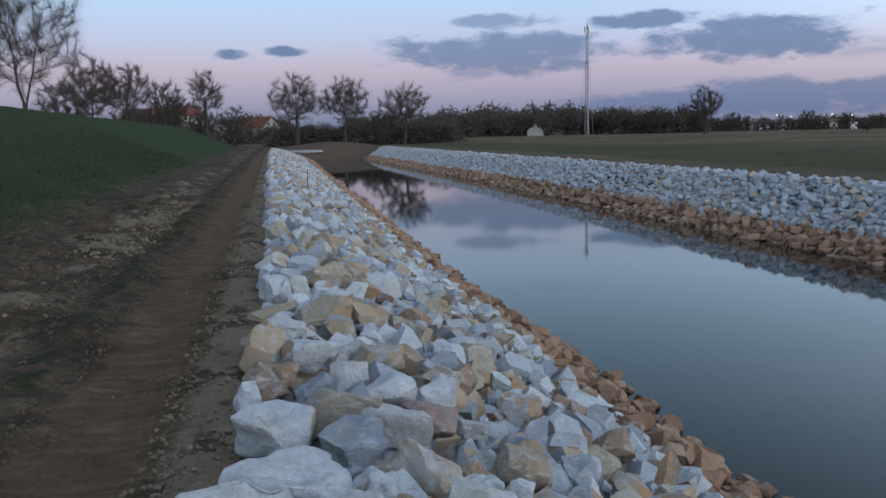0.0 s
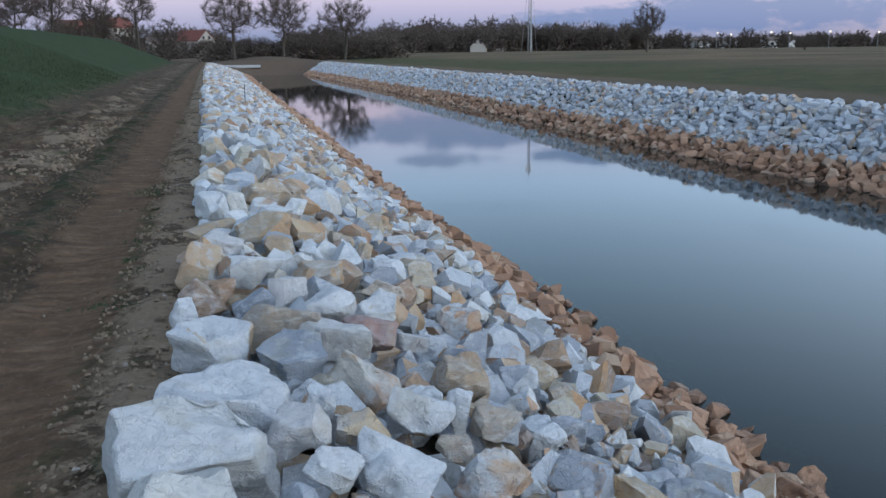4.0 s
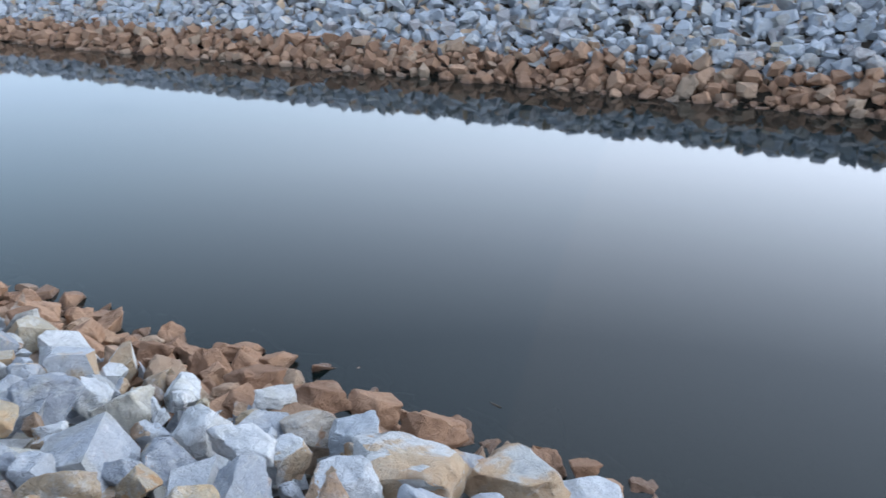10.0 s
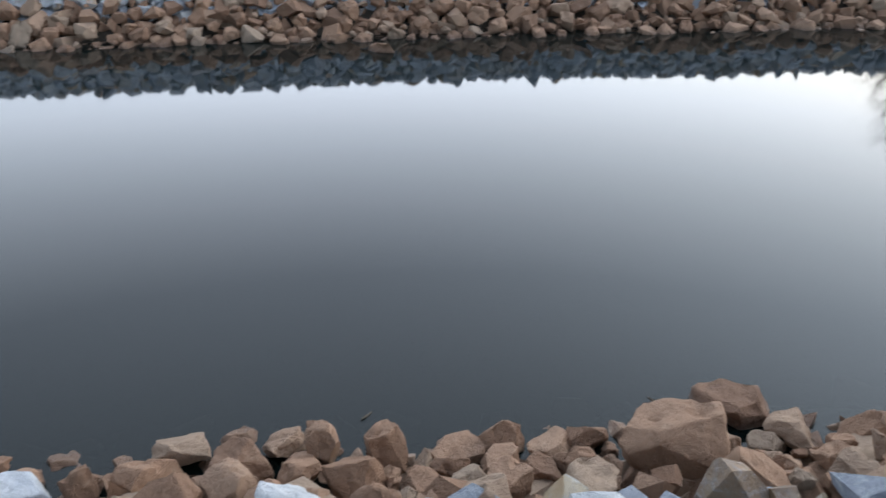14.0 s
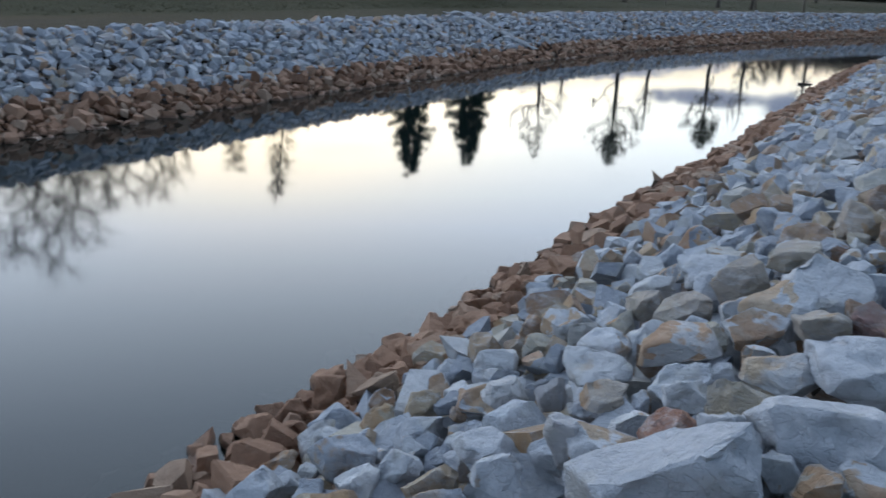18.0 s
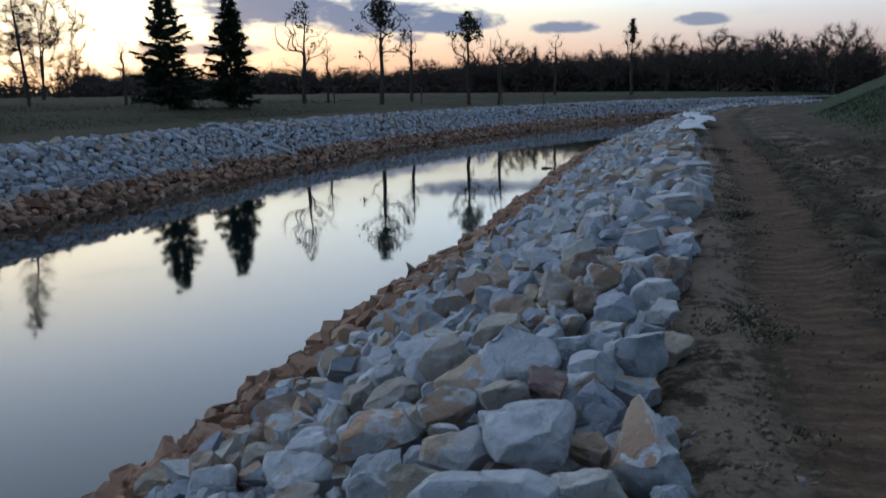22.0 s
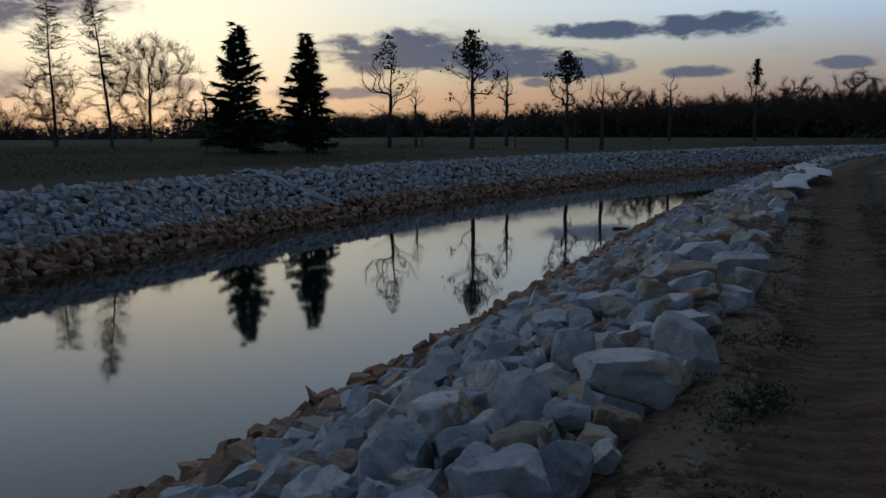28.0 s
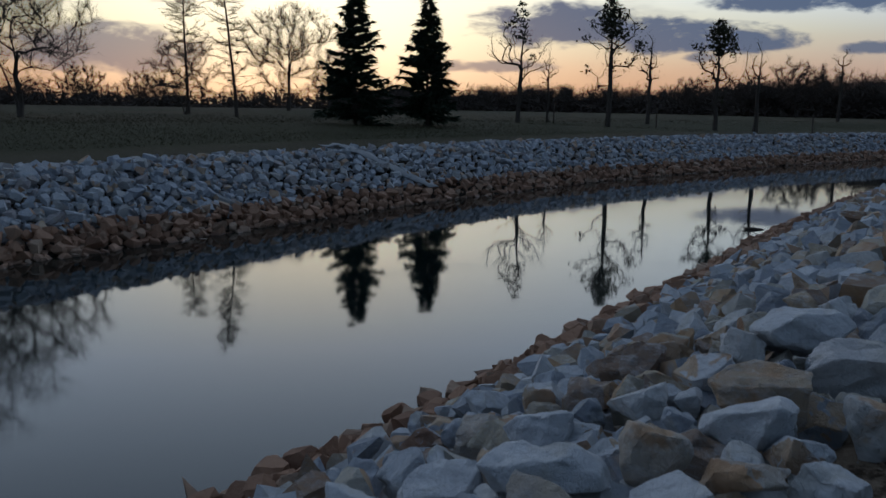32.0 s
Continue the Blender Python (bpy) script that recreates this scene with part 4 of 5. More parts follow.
def bare_tree(name, label, category, height, width, seed, mat=None, start=0.22, stems=1, clumps=0, group="", dense=1.0, aims=150, twigs=14, low=0.35, leaf_size=0.16):
    """A leafless tree. Boughs grow one after another from the nearest wood to aims spread over a rounded crown,
    each as thick as the shoots that it carries; fine twigs close the crown. clumps: dark leafy tufts."""
    rng = random.Random(seed)
    random.seed(seed)
    mat = mat or BARK
    root = tagged(new(name), label, category, group)
    z0, a, c = height * start, width * 0.5, height * (1 - start) * 0.5
    pts, up_from, reach = [], [], []

    def put(p, parent):
        pts.append(p)
        up_from.append(parent)
        reach.append(0.0 if parent < 0 else reach[parent] + (Vector(p) - Vector(pts[parent])).length)
        return len(pts) - 1
    for s in range(stems):
        foot = (0.0, 0.0) if stems == 1 else (rng.gauss(0, 0.012) * height, rng.gauss(0, 0.012) * height)
        lean = (rng.gauss(0, 0.03), rng.gauss(0, 0.03)) if stems == 1 else (rng.gauss(0, 0.22), rng.gauss(0, 0.22))
        k = put((0.0, 0.0, -0.2), -1) if s == 0 else 0
        top = height * (0.80 if stems == 1 else rng.uniform(0.5, 0.72))
        for i in range(1, 8):
            f = i / 7
            k = put((foot[0] + lean[0] * top * f + rng.gauss(0, 0.006) * height, foot[1] + lean[1] * top * f + rng.gauss(0, 0.006) * height, top * f), k)
    goals = []
    while len(goals) < aims * 1.5:
        d = Vector((rng.gauss(0, 1), rng.gauss(0, 1), rng.gauss(0, 1))).normalized() * rng.uniform(0.06, 1.0) ** 0.5
        if d.z < -0.55 and rng.random() > low:
            continue
        squeeze = 1.0 - 0.25 * max(0.0, -d.z)
        goals.append(Vector((d.x * a * squeeze, d.y * a * squeeze, z0 + c + d.z * c)) * rng.uniform(0.9, 1.04))
    base = Vector((0, 0, z0))
    goals.sort(key=lambda g: (Vector((g.x / a, g.y / a, (g.z - z0 - 0.6 * c) / c))).length * rng.uniform(0.85, 1.15))
    step = height * 0.05
    for g in goals:
        P = np.array(pts)
        gap = np.linalg.norm(P - np.array(g), axis=1)
        cost = gap + 0.06 * np.array(reach) + 0.75 * np.maximum(0, P[:, 2] - g.z + 0.25 * gap) + np.where(P[:, 2] < z0 * 0.8, 99, 0)
        k = int(np.argmin(cost))
        p = Vector(pts[k])
        far = (g - p).length
        if far < step * 0.9:
            continue
        d = (p - Vector(pts[up_from[k]])).normalized() if up_from[k] >= 0 else Vector((0, 0, 1))
        for i in range(max(1, min(14, round(far / step)))):
            left = g - p
            if left.length < step * 0.5:
                break
            d = (d * 0.35 + left.normalized() * 1.0 + Vector((rng.gauss(0, 0.12), rng.gauss(0, 0.12), rng.gauss(0.10, 0.10)))).normalized()
            p = p + d * min(step, left.length)
            k = put(tuple(p), k)
    load = [0] * len(pts)
    kids = [0] * len(pts)
    for k in range(len(pts) - 1, -1, -1):
        load[k] = max(1, load[k])
        if up_from[k] >= 0:
            load[up_from[k]] += load[k]
            kids[up_from[k]] += 1
    tip = 0.0034 * height / 3 * dense
    most = max(load)
    r_of = [max(tip, height * 0.021 / math.sqrt(stems) * (n / most) ** 0.58) for n in load]
    tr, cr, lf = Wood(), Wood(), Wood()
    for k in range(len(pts)):
        j = up_from[k]
        if j < 0:
            continue
        thick = r_of[k] > tip * 3.0
        w = tr if thick else cr
        p, q = Vector(pts[j]), Vector(pts[k])
        w.limb([p, q + (q - p) * 0.04], [min(r_of[j], r_of[k] * 1.5) * (1.3 if pts[j][2] < 0 else 1), r_of[k]], 6 if thick else 3)
        if thick and load[k] > most * 0.12:
            continue
        d = (q - p).normalized()
        for _ in range(twigs):
            s0 = p.lerp(q, rng.random())
            t = (d * 0.9 + Vector((rng.gauss(0, 0.5), rng.gauss(0, 0.5), rng.gauss(0.30, 0.42)))).normalized()
            n = step * rng.uniform(0.8, 2.3)
            mid = s0 + t * n * 0.5
            end = mid + (t + Vector((rng.gauss(0, 0.25), rng.gauss(0, 0.25), 0.12))).normalized() * n * 0.5
            cr.blade(s0, mid + (mid - s0) * 0.1, tip * 0.8)
            cr.blade(mid, end, tip * 0.7)
            for _ in range(3):
                b0 = s0.lerp(end, rng.uniform(0.2, 1.0))
                cr.blade(b0, b0 + (t + Vector((rng.gauss(0, 0.7), rng.gauss(0, 0.7), rng.gauss(0.1, 0.6)))).normalized() * n * rng.uniform(0.3, 0.6), tip * 0.6)
        if clumps and kids[k] == 0 and rng.random() < clumps * 2:
            for _ in range(16):
                o = q + Vector((rng.gauss(0, 1), rng.gauss(0, 1), rng.gauss(0, 1.1))) * leaf_size * 1.2
                lf.blade(o, o + Vector((rng.gauss(0, 1), rng.gauss(0, 1), rng.gauss(0, 1))).normalized() * leaf_size * 1.5, leaf_size * 0.5)
    if clumps:
        # leafy tuft round the leader
        for _ in range(int(430 * clumps / 0.3)):
            f = rng.gauss(0, 0.40)
            o = Vector((rng.gauss(0, 1) * width * 0.085 * (1.15 - abs(f)), rng.gauss(0, 1) * width * 0.085 * (1.15 - abs(f)), height * (0.87 + 0.15 * max(-1.0, min(1.0, f * 1.6)))))
            lf.blade(o, o + Vector((rng.gauss(0, 1), rng.gauss(0, 1), rng.gauss(0, 1))).normalized() * leaf_size * 1.8, leaf_size * 0.6)
    part("trunk", (tr.v, tr.f), mat, root)
    part("crown", (cr.v, cr.f), TWIG if mat is BARK else mat, root, "bare leafless crown of fine twigs")
    if lf.v:
        tagged(part("leaf_clump", (lf.v, lf.f), LEAF, root, "dark clumps of ivy and dry leaves"), kind="stuff")
    return root


def spruce(name, label, height, width, seed):
    rng = random.Random(seed)
    random.seed(seed)
    root = tagged(new(name), label, "spruce tree", "spruces by the channel")
    tr, cr = Wood(), Wood()
    pts, _ = wander(rng, Vector((0, 0, -0.1)), Vector((0, 0, 1)), height * 0.98, 8, 0.012, 0.01)
    tr.limb(pts, [height * 0.016 * (1 - 0.93 * i / 8) for i in range(9)], 7)
    n = 36
    for w in range(n):
        f = 0.05 + 0.93 * w / n
        zc = height * f
        L0 = width * 0.5 * (1 - f) ** 0.92 * (0.78 + 0.22 * min(1.0, f / 0.15)) * (1 + 0.13 * math.sin(w * 1.3 + seed))
        for k in range(rng.randint(5, 8)):
            a = rng.uniform(0, 6.28)
            L = L0 * rng.uniform(0.35, 1.35) + 0.1
            p0 = Vector((0, 0, zc + rng.uniform(-0.35, 0.35)))
            d = Vector((math.cos(a), math.sin(a), -0.30 + 0.55 * f))
            bp, _ = wander(rng, p0, d.normalized(), L, 4, 0.05, 0.09)
            tr.limb(bp, [0.03 * (1 - 0.8 * m / 4) for m in range(5)], 3)
            for m in range(int(10 + L * 34)):
                g = rng.uniform(0.15, 1.0)
                mm = min(3, int(g * 4))
                q = bp[mm].lerp(bp[mm + 1], g * 4 - mm)
                side = Vector((-math.sin(a), math.cos(a), 0)) * rng.choice((-1, 1))
                t = (side * rng.uniform(0.2, 1.0) + Vector((math.cos(a), math.sin(a), 0)) * 0.7 + Vector((0, 0, rng.uniform(-0.75, 0.3)))).normalized()
                cr.blade(q, q + t * rng.uniform(0.2, 0.55), rng.uniform(0.04, 0.09))
    part("trunk", (tr.v, tr.f), BARK, root)
    part("crown", (cr.v, cr.f), NEEDLE, root, "dense dark green needled boughs")
    return root


def larch(name, label, height, width, seed):
    """A slim, ragged conifer without needles: bare horizontal side shoots."""
    rng = random.Random(seed)
    random.seed(seed)
    root = tagged(new(name), label, "larch tree", "thin trees on the meadow")
    tr, cr = Wood(), Wood()
    pts, _ = wander(rng, Vector((0, 0, -0.1)), Vector((0.02, 0, 1)), height, 10, 0.02, 0.02)
    tr.limb(pts, [height * 0.012 * (1 - 0.9 * i / 10) for i in range(11)], 6)
    for w in range(170):
        f = rng.uniform(0.16, 0.99) if w % 4 else rng.uniform(0.62, 0.99)
        i = min(9, int(f * 10))
        p = pts[i].lerp(pts[i + 1], f * 10 - i)
        a = rng.uniform(0, 6.28)
        L = width * 0.5 * (0.35 + 0.8 * (1 - f)) * rng.uniform(0.35, 1.15)
        bp, bd = wander(rng, p, Vector((math.cos(a), math.sin(a), rng.uniform(-0.25, 0.45))).normalized(), L, 4, 0.14, 0.03)
        cr.limb(bp, [0.022 * (1 - 0.7 * m / 4) for m in range(5)], 3)
        for m in range(24):
            g = rng.uniform(0.2, 1)
            mm = min(3, int(g * 4))
            q = bp[mm].lerp(bp[mm + 1], g * 4 - mm)
            cr.blade(q, q + (bd + Vector((rng.gauss(0, 0.9), rng.gauss(0, 0.9), rng.gauss(-0.1, 0.6)))).normalized() * rng.uniform(0.15, 0.6), 0.014)
    part("trunk", (tr.v, tr.f), BARK, root)
    part("crown", (cr.v, cr.f), TWIG, root, "thin bare side shoots")
    return root


def at_compass(az, dist, eye=(-2.3, -6.3)):
    a = radians(az)
    return eye[0] + dist * math.sin(a), eye[1] + dist * math.cos(a)


def ground_at(x, y):
    return float(land(x, min(max(y, -110), 140)))


def stand(ob, az, dist, eye, turn=0.0, z=None):
    x, y = at_compass(az, dist, eye)
    ob.matrix_basis = pose(x, y, ground_at(x, y) if z is None else z, 0, 0, turn)
    return ob


SOUTH_EYE, NORTH_EYE = (-2.3, -6.3), (0.0, 0.0)
# trees beyond the far bank, towards the sunset
stand(spruce("spruce", "tall dark green spruce on the meadow, the wider one", 7.0, 4.2, 21), 154.4, 49.8, SOUTH_EYE)
stand(spruce("spruce", "slightly shorter dark green spruce with a ragged top", 6.8, 4.0, 22), 158.8, 52, SOUTH_EYE, 40)
stand(larch("larch", "slim leafless larch with ragged side shoots", 11.1, 5.4, 23), 143.6, 69, SOUTH_EYE)
stand(larch("larch", "tallest slim leafless larch on the meadow", 11.2, 4.8, 24), 146.7, 61, SOUTH_EYE, 70)
stand(bare_tree("bare_tree", "old leafless tree with twisted forked limbs", "bare tree", 11.8, 11.0, 25, start=0.12, stems=2, aims=170, dense=1.2, low=0.7), 149.1, 96, SOUTH_EYE)
willow = bare_tree("willow_tree", "large round-crowned leafless willow on the meadow", "willow tree", 21.0, 13.8, 26, start=0.12, stems=3, aims=360, twigs=15, dense=0.62, low=0.7)
willow.matrix_basis = pose(56.0, -58.1, ground_at(56.0, -58.1))
spread = bare_tree("bare_tree", "low leafless tree with wide drooping boughs on the meadow", "bare tree", 9.5, 9.4, 27, start=0.10, stems=2, aims=170, twigs=12, low=0.8)
spread.matrix_basis = pose(34.9, -43.4, ground_at(34.9, -43.4))
stand(bare_tree("bush_tree", "low leafless scrub tree round the larch's foot", "bare tree", 5.6, 6.0, 36, start=0.06, stems=3, aims=110, dense=1.3), 143.5, 66, SOUTH_EYE)
for k, (az, dist, h, w, cl) in enumerate([(164.2, 60, 7.4, 4.4, 0.06), (169.7, 61, 8.0, 4.6, 0.34), (176.0, 64, 7.0, 4.0, 0.26)]):
    stand(bare_tree("young_tree", "slender leafless tree with dark ivy tufts at the field edge", "bare tree", h, w, 40 + k, start=0.26, aims=46, twigs=3, clumps=cl, group="slender trees at the field edge"), az, dist, SOUTH_EYE, 50 * k)
for k, (az, dist, h) in enumerate([(172.0, 66, 6.6), (178.2, 66, 6.0), (182.6, 90, 7.2), (166.0, 62, 4.6), (152.4, 60, 4.8), (187.8, 92, 7.8)]):
    stand(bare_tree("young_tree", "thin leafless sapling at the field edge", "bare tree", h, h * 0.30, 50 + k, start=0.25, aims=36, twigs=4, clumps=0.25 if k == 5 else 0, group="slender trees at the field edge"), az, dist, SOUTH_EYE, 80 * k)

# trees and houses up the channel
NORTH_TREES = [(-8.6, 78, 13.2, 11.0, 3, 340, "large round leafless willow behind the dyke"), (-4.9, 112, 8.8, 7.4, 2, 170, "dark leafless tree behind the dyke"), (-2.9, 114, 7.6, 7.0, 2, 150, "low round leafless tree behind the dyke"),
               (1.9, 150, 11.2, 6.0, 1, 130, "leafless tree beside the white house"), (7.6, 132, 10.6, 8.6, 1, 150, "tall leafless tree with a forked trunk at the channel's end"), (10.7, 134, 10.0, 8.2, 1, 190, "round leafless tree at the channel's end"),
               (14.6, 136, 9.6, 8.4, 1, 170, "spreading leafless tree at the channel's end"), (34.0, 182, 9.6, 7.4, 1, 170, "lone leafless oak in the open field"), (3.6, 150, 7.0, 6.0, 2, 120, "leafless scrub tree behind the house"), (13.0, 150, 6.4, 7.0, 2, 120, "leafless scrub at the channel's end"),
               (-6.6, 118, 7.6, 7.0, 2, 150, "dense leafless tree on the dyke's far side"), (-0.6, 128, 6.4, 6.4, 2, 130, "low leafless tree over the red roofs")]
for k, (az, dist, h, w, st, aims, words) in enumerate(NORTH_TREES):
    stand(bare_tree("bare_tree", words, "bare tree", h, w, 70 + k, start=0.12 if st > 1 else 0.24, stems=st, aims=aims, twigs=15, dense=0.75 if k == 0 else 1.5 if st == 1 else 1.9, low=0.6 if st > 1 else 0.3), az, dist, NORTH_EYE, 33 * k)
stand(bare_tree("bush", "round dark bush in the open field", "bush", 2.8, 4.4, 90, start=0.06, stems=4, aims=120, dense=3.0), 43.3, 178, NORTH_EYE)
poplar = bare_tree("poplar", "tall narrow leafless poplar in a distant row", "poplar tree", 11.4, 6.5, 91, start=0.2, aims=100, group="distant row of poplars", dense=2.6)
stand(poplar, 17.2, 330, NORTH_EYE)
rng = random.Random(8)
for k in range(17):
    az = 17.7 + k * 0.52 + rng.uniform(-0.1, 0.1) + (0.45 if k > 8 else 0)
    x, y = at_compass(az, 330 + rng.uniform(-6, 6), NORTH_EYE)
    copy_thing(poplar, pose(x, y, ground_at(x, y), 0, 0, rng.uniform(0, 360)) @ Matrix.Scale(rng.uniform(0.85, 1.12), 4))
# rounded crowns over the northern wood's edge
crown = bare_tree("bare_tree", "rounded leafless tree at the edge of the far wood", "bare tree", 9.0, 9.5, 93, start=0.1, stems=2, aims=120, group="trees of the far wood", dense=3.0, low=0.8)
stand(crown, 28.6, 290, NORTH_EYE)
for k in range(22):
    az, dist = (26.8 + k * 0.62, 290) if k < 12 else (35.5 + (k - 12) * 2.2, 350) if k < 18 else (-3.2 + (k - 18) * 1.6, 185)
    x, y = at_compass(az + rng.uniform(-0.2, 0.2), dist, NORTH_EYE)
    copy_thing(crown, pose(x, y, ground_at(x, y), 0, 0, rng.uniform(0, 360)) @ Matrix.Scale(rng.uniform(0.6, 1.0) * (0.85 if k >= 12 else 1.0), 4))


def woods(name, label, spans, seed, trees, bush):
    """A belt of far leafless wood and scrub: spans of (compass from, to, distance, height from, to, count)."""
    rng = random.Random(seed)
    random.seed(seed)
    w = Wood()
    for a0, a1, dist, h0, h1, count, eye in spans:
        for k in range(count):
            f = rng.random()
            x, y = at_compass(a0 + (a1 - a0) * f, dist * rng.uniform(0.94, 1.12), eye)
            h = (h0 + (h1 - h0) * f) * rng.uniform(0.55, 1.12)
            p = Vector((x, y, ground_at(x, y) - 0.2))
            w.limb([p, p + Vector((rng.gauss(0, 0.2), rng.gauss(0, 0.2), h * 0.8))], [h * 0.016, h * 0.006], 3)
            wd = h * rng.uniform(0.28, 0.5)
            for _ in range(trees):
                u, a = rng.uniform(0.15, 0.95), rng.uniform(0, 6.28)
                s = p + Vector((0, 0, h * u * 0.8))
                r = wd * math.sin(math.pi * min(1, (1 - u) * 0.9 + 0.15)) * rng.uniform(0.4, 1.1)
                e = s + Vector((math.cos(a) * r, math.sin(a) * r, h * rng.uniform(0.05, 0.26)))
                w.blade(s, e, dist * 0.0003)
                for _ in range(2):
                    q = s.lerp(e, rng.uniform(0.4, 1.0))
                    w.blade(q, q + Vector((rng.gauss(0, 0.4), rng.gauss(0, 0.4), rng.uniform(0.1, 0.9))) * wd * 0.5, dist * 0.00025)
            for _ in range(bush):
                c = p + Vector((rng.gauss(0, 1.2), rng.gauss(0, 1.2), abs(rng.gauss(0, h * 0.28))))
                w.blade(c, c + Vector((rng.gauss(0, 0.9), rng.gauss(0, 0.9), rng.uniform(-0.2, 1.1))), dist * 0.0009)
    me = bpy.data.meshes.new(name)
    me.from_pydata(w.v, [], w.f)
    me.materials.append(TWIG)
    return tagged(new(name, me), label, "woods", kind="stuff")


for k, (az, dist, h, w) in enumerate([(174.2, 125, 5.4, 5.0), (177.6, 128, 5.8, 6.5), (180.2, 122, 7.4, 8.0), (181.6, 126, 6.6, 7.0), (186.0, 118, 6.2, 6.0), (190.2, 112, 7.4, 7.5), (193.6, 112, 7.8, 8.0), (197.0, 108, 7.8, 7.5), (200.5, 105, 8.4, 8.0), (136.5, 118, 5.6, 6.5), (140.2, 122, 5.0, 6.5), (151.4, 118, 5.2, 6.5)]):
    stand(bare_tree("bare_tree", "leafless tree rising over the dark far woods", "bare tree", h, w, 120 + k, start=0.14, stems=2, aims=120, group="trees over the far woods", dense=1.9), az, dist, SOUTH_EYE, 41 * k)
woods("far_woods", "dark leafless woods beyond the meadow", [(152, 178, 145, 4.0, 5.0, 380, SOUTH_EYE), (176, 196, 135, 4.8, 7.6, 420, SOUTH_EYE), (194, 215, 120, 6.5, 8.0, 200, SOUTH_EYE)], 61, 76, 44)
woods("far_scrub", "low dark scrub on the sunset horizon", [(110, 156, 130, 3.6, 3.6, 420, SOUTH_EYE), (60, 110, 260, 4.0, 4.0, 200, SOUTH_EYE)], 62, 24, 26)
woods("far_woods", "dark leafless woods across the far fields", [(11, 34, 300, 8.5, 9.0, 460, NORTH_EYE), (32, 60, 380, 6.0, 6.0, 360, NORTH_EYE)], 63, 80, 36)
woods("far_woods", "dark leafless thicket behind the village", [(-12, -2, 165, 5.5, 5.5, 110, NORTH_EYE), (-3, 7, 330, 10.5, 10.5, 150, NORTH_EYE), (-2, 7, 225, 4.6, 4.6, 90, NORTH_EYE), (6.2, 18, 150, 4.0, 4.5, 170, NORTH_EYE)], 64, 80, 36)


# ---------------------------------------------------------------- houses, mast
def box(bm, x0, x1, y0, y1, z0, z1):
    v = [bm.verts.new(c) for c in ((x0, y0, z0), (x1, y0, z0), (x1, y1, z0), (x0, y1, z0), (x0, y0, z1), (x1, y0, z1), (x1, y1, z1), (x0, y1, z1))]
    for f in ((0, 3, 2, 1), (4, 5, 6, 7), (0, 1, 5, 4), (1, 2, 6, 5), (2, 3, 7, 6), (3, 0, 4, 7)):
        bm.faces.new([v[k] for k in f])
    return bm


def house(label, w, d, eaves, ridge, wall_mat, roof_mat, windows):
    """A gabled house; the ridge runs along x."""
    root = tagged(new("house"), label, "house")
    bm = box(bmesh.new(), -w / 2, w / 2, -d / 2, d / 2, -0.3, eaves)
    for s in (-1, 1):
        a, b, c = (bm.verts.new((s * w / 2, y, z)) for y, z in ((-d / 2, eaves), (d / 2, eaves), (0, ridge)))
        bm.faces.new((a, b, c))
    part("wall", bm, wall_mat, root)
    o, t = 0.35, 0.18
    v, f = [], []
    for s in (-1, 1):
        k = len(v)
        y1, z1 = s * (d / 2 + o), eaves - o * (ridge - eaves) / (d / 2)
        for x in (-w / 2 - o, w / 2 + o):
            v += [(x, 0, ridge + 0.02), (x, y1, z1), (x, y1, z1 + t), (x, 0, ridge + t + 0.02)]
        f += [(k, k + 4, k + 5, k + 1), (k + 3, k + 2, k + 6, k + 7), (k + 1, k + 5, k + 6, k + 2), (k, k + 1, k + 2, k + 3), (k + 4, k + 7, k + 6, k + 5)]
    roof = part("roof", (v, f), roof_mat, root)
    ch = part("chimney", box(bmesh.new(), w * 0.2, w * 0.2 + 0.5, 0.3, 0.8, ridge - 0.8, ridge + 0.8), ROOF_DARK, roof)
    for side, x, z, ww, hh in windows:
        win = new("window")
        win.parent = root
        y = -d / 2 if side == "s" else 0
        if side == "s":
            part("pane", box(bmesh.new(), x - ww / 2, x + ww / 2, y - 0.03, y + 0.05, z, z + hh), GLASS, win)
            part("window_sill", box(bmesh.new(), x - ww / 2 - 0.1, x + ww / 2 + 0.1, y - 0.12, y + 0.04, z - 0.09, z), WHITE, win)
        else:
            gx = -w / 2
            part("pane", box(bmesh.new(), gx - 0.03, gx + 0.05, x - ww / 2, x + ww / 2, z, z + hh), GLASS, win)
            part("window_sill", box(bmesh.new(), gx - 0.12, gx + 0.04, x - ww / 2 - 0.1, x + ww / 2 + 0.1, z - 0.09, z), WHITE, win)
    return root


stand(house("tall house with a white gable and a dark red roof", 13.0, 6.4, 5.0, 8.0, CREAM, ROOF_RED, [("g", -1.1, 5.2, 0.8, 1.0), ("g", 1.1, 5.2, 0.8, 1.0), ("g", -1.5, 3.0, 1.0, 1.2), ("g", 1.5, 3.6, 1.0, 1.2)]), 5.15, 290, NORTH_EYE, 122)
stand(house("long low white house with a dark roof", 8.4, 5.0, 5.0, 6.0, CREAM, ROOF_DARK, [("s", -2.4, 4.0, 1.0, 1.1), ("s", 0, 4.0, 1.0, 1.1), ("s", 2.4, 4.0, 1.0, 1.1)]), 3.2, 292, NORTH_EYE, 6)
stand(house("low house with a bright red tiled roof", 8.0, 6.0, 4.6, 6.8, CREAM, ROOF_RED, [("s", -2, 3.0, 1.0, 1.2), ("s", 2, 3.0, 1.0, 1.2)]), -1.5, 245, NORTH_EYE, -8)
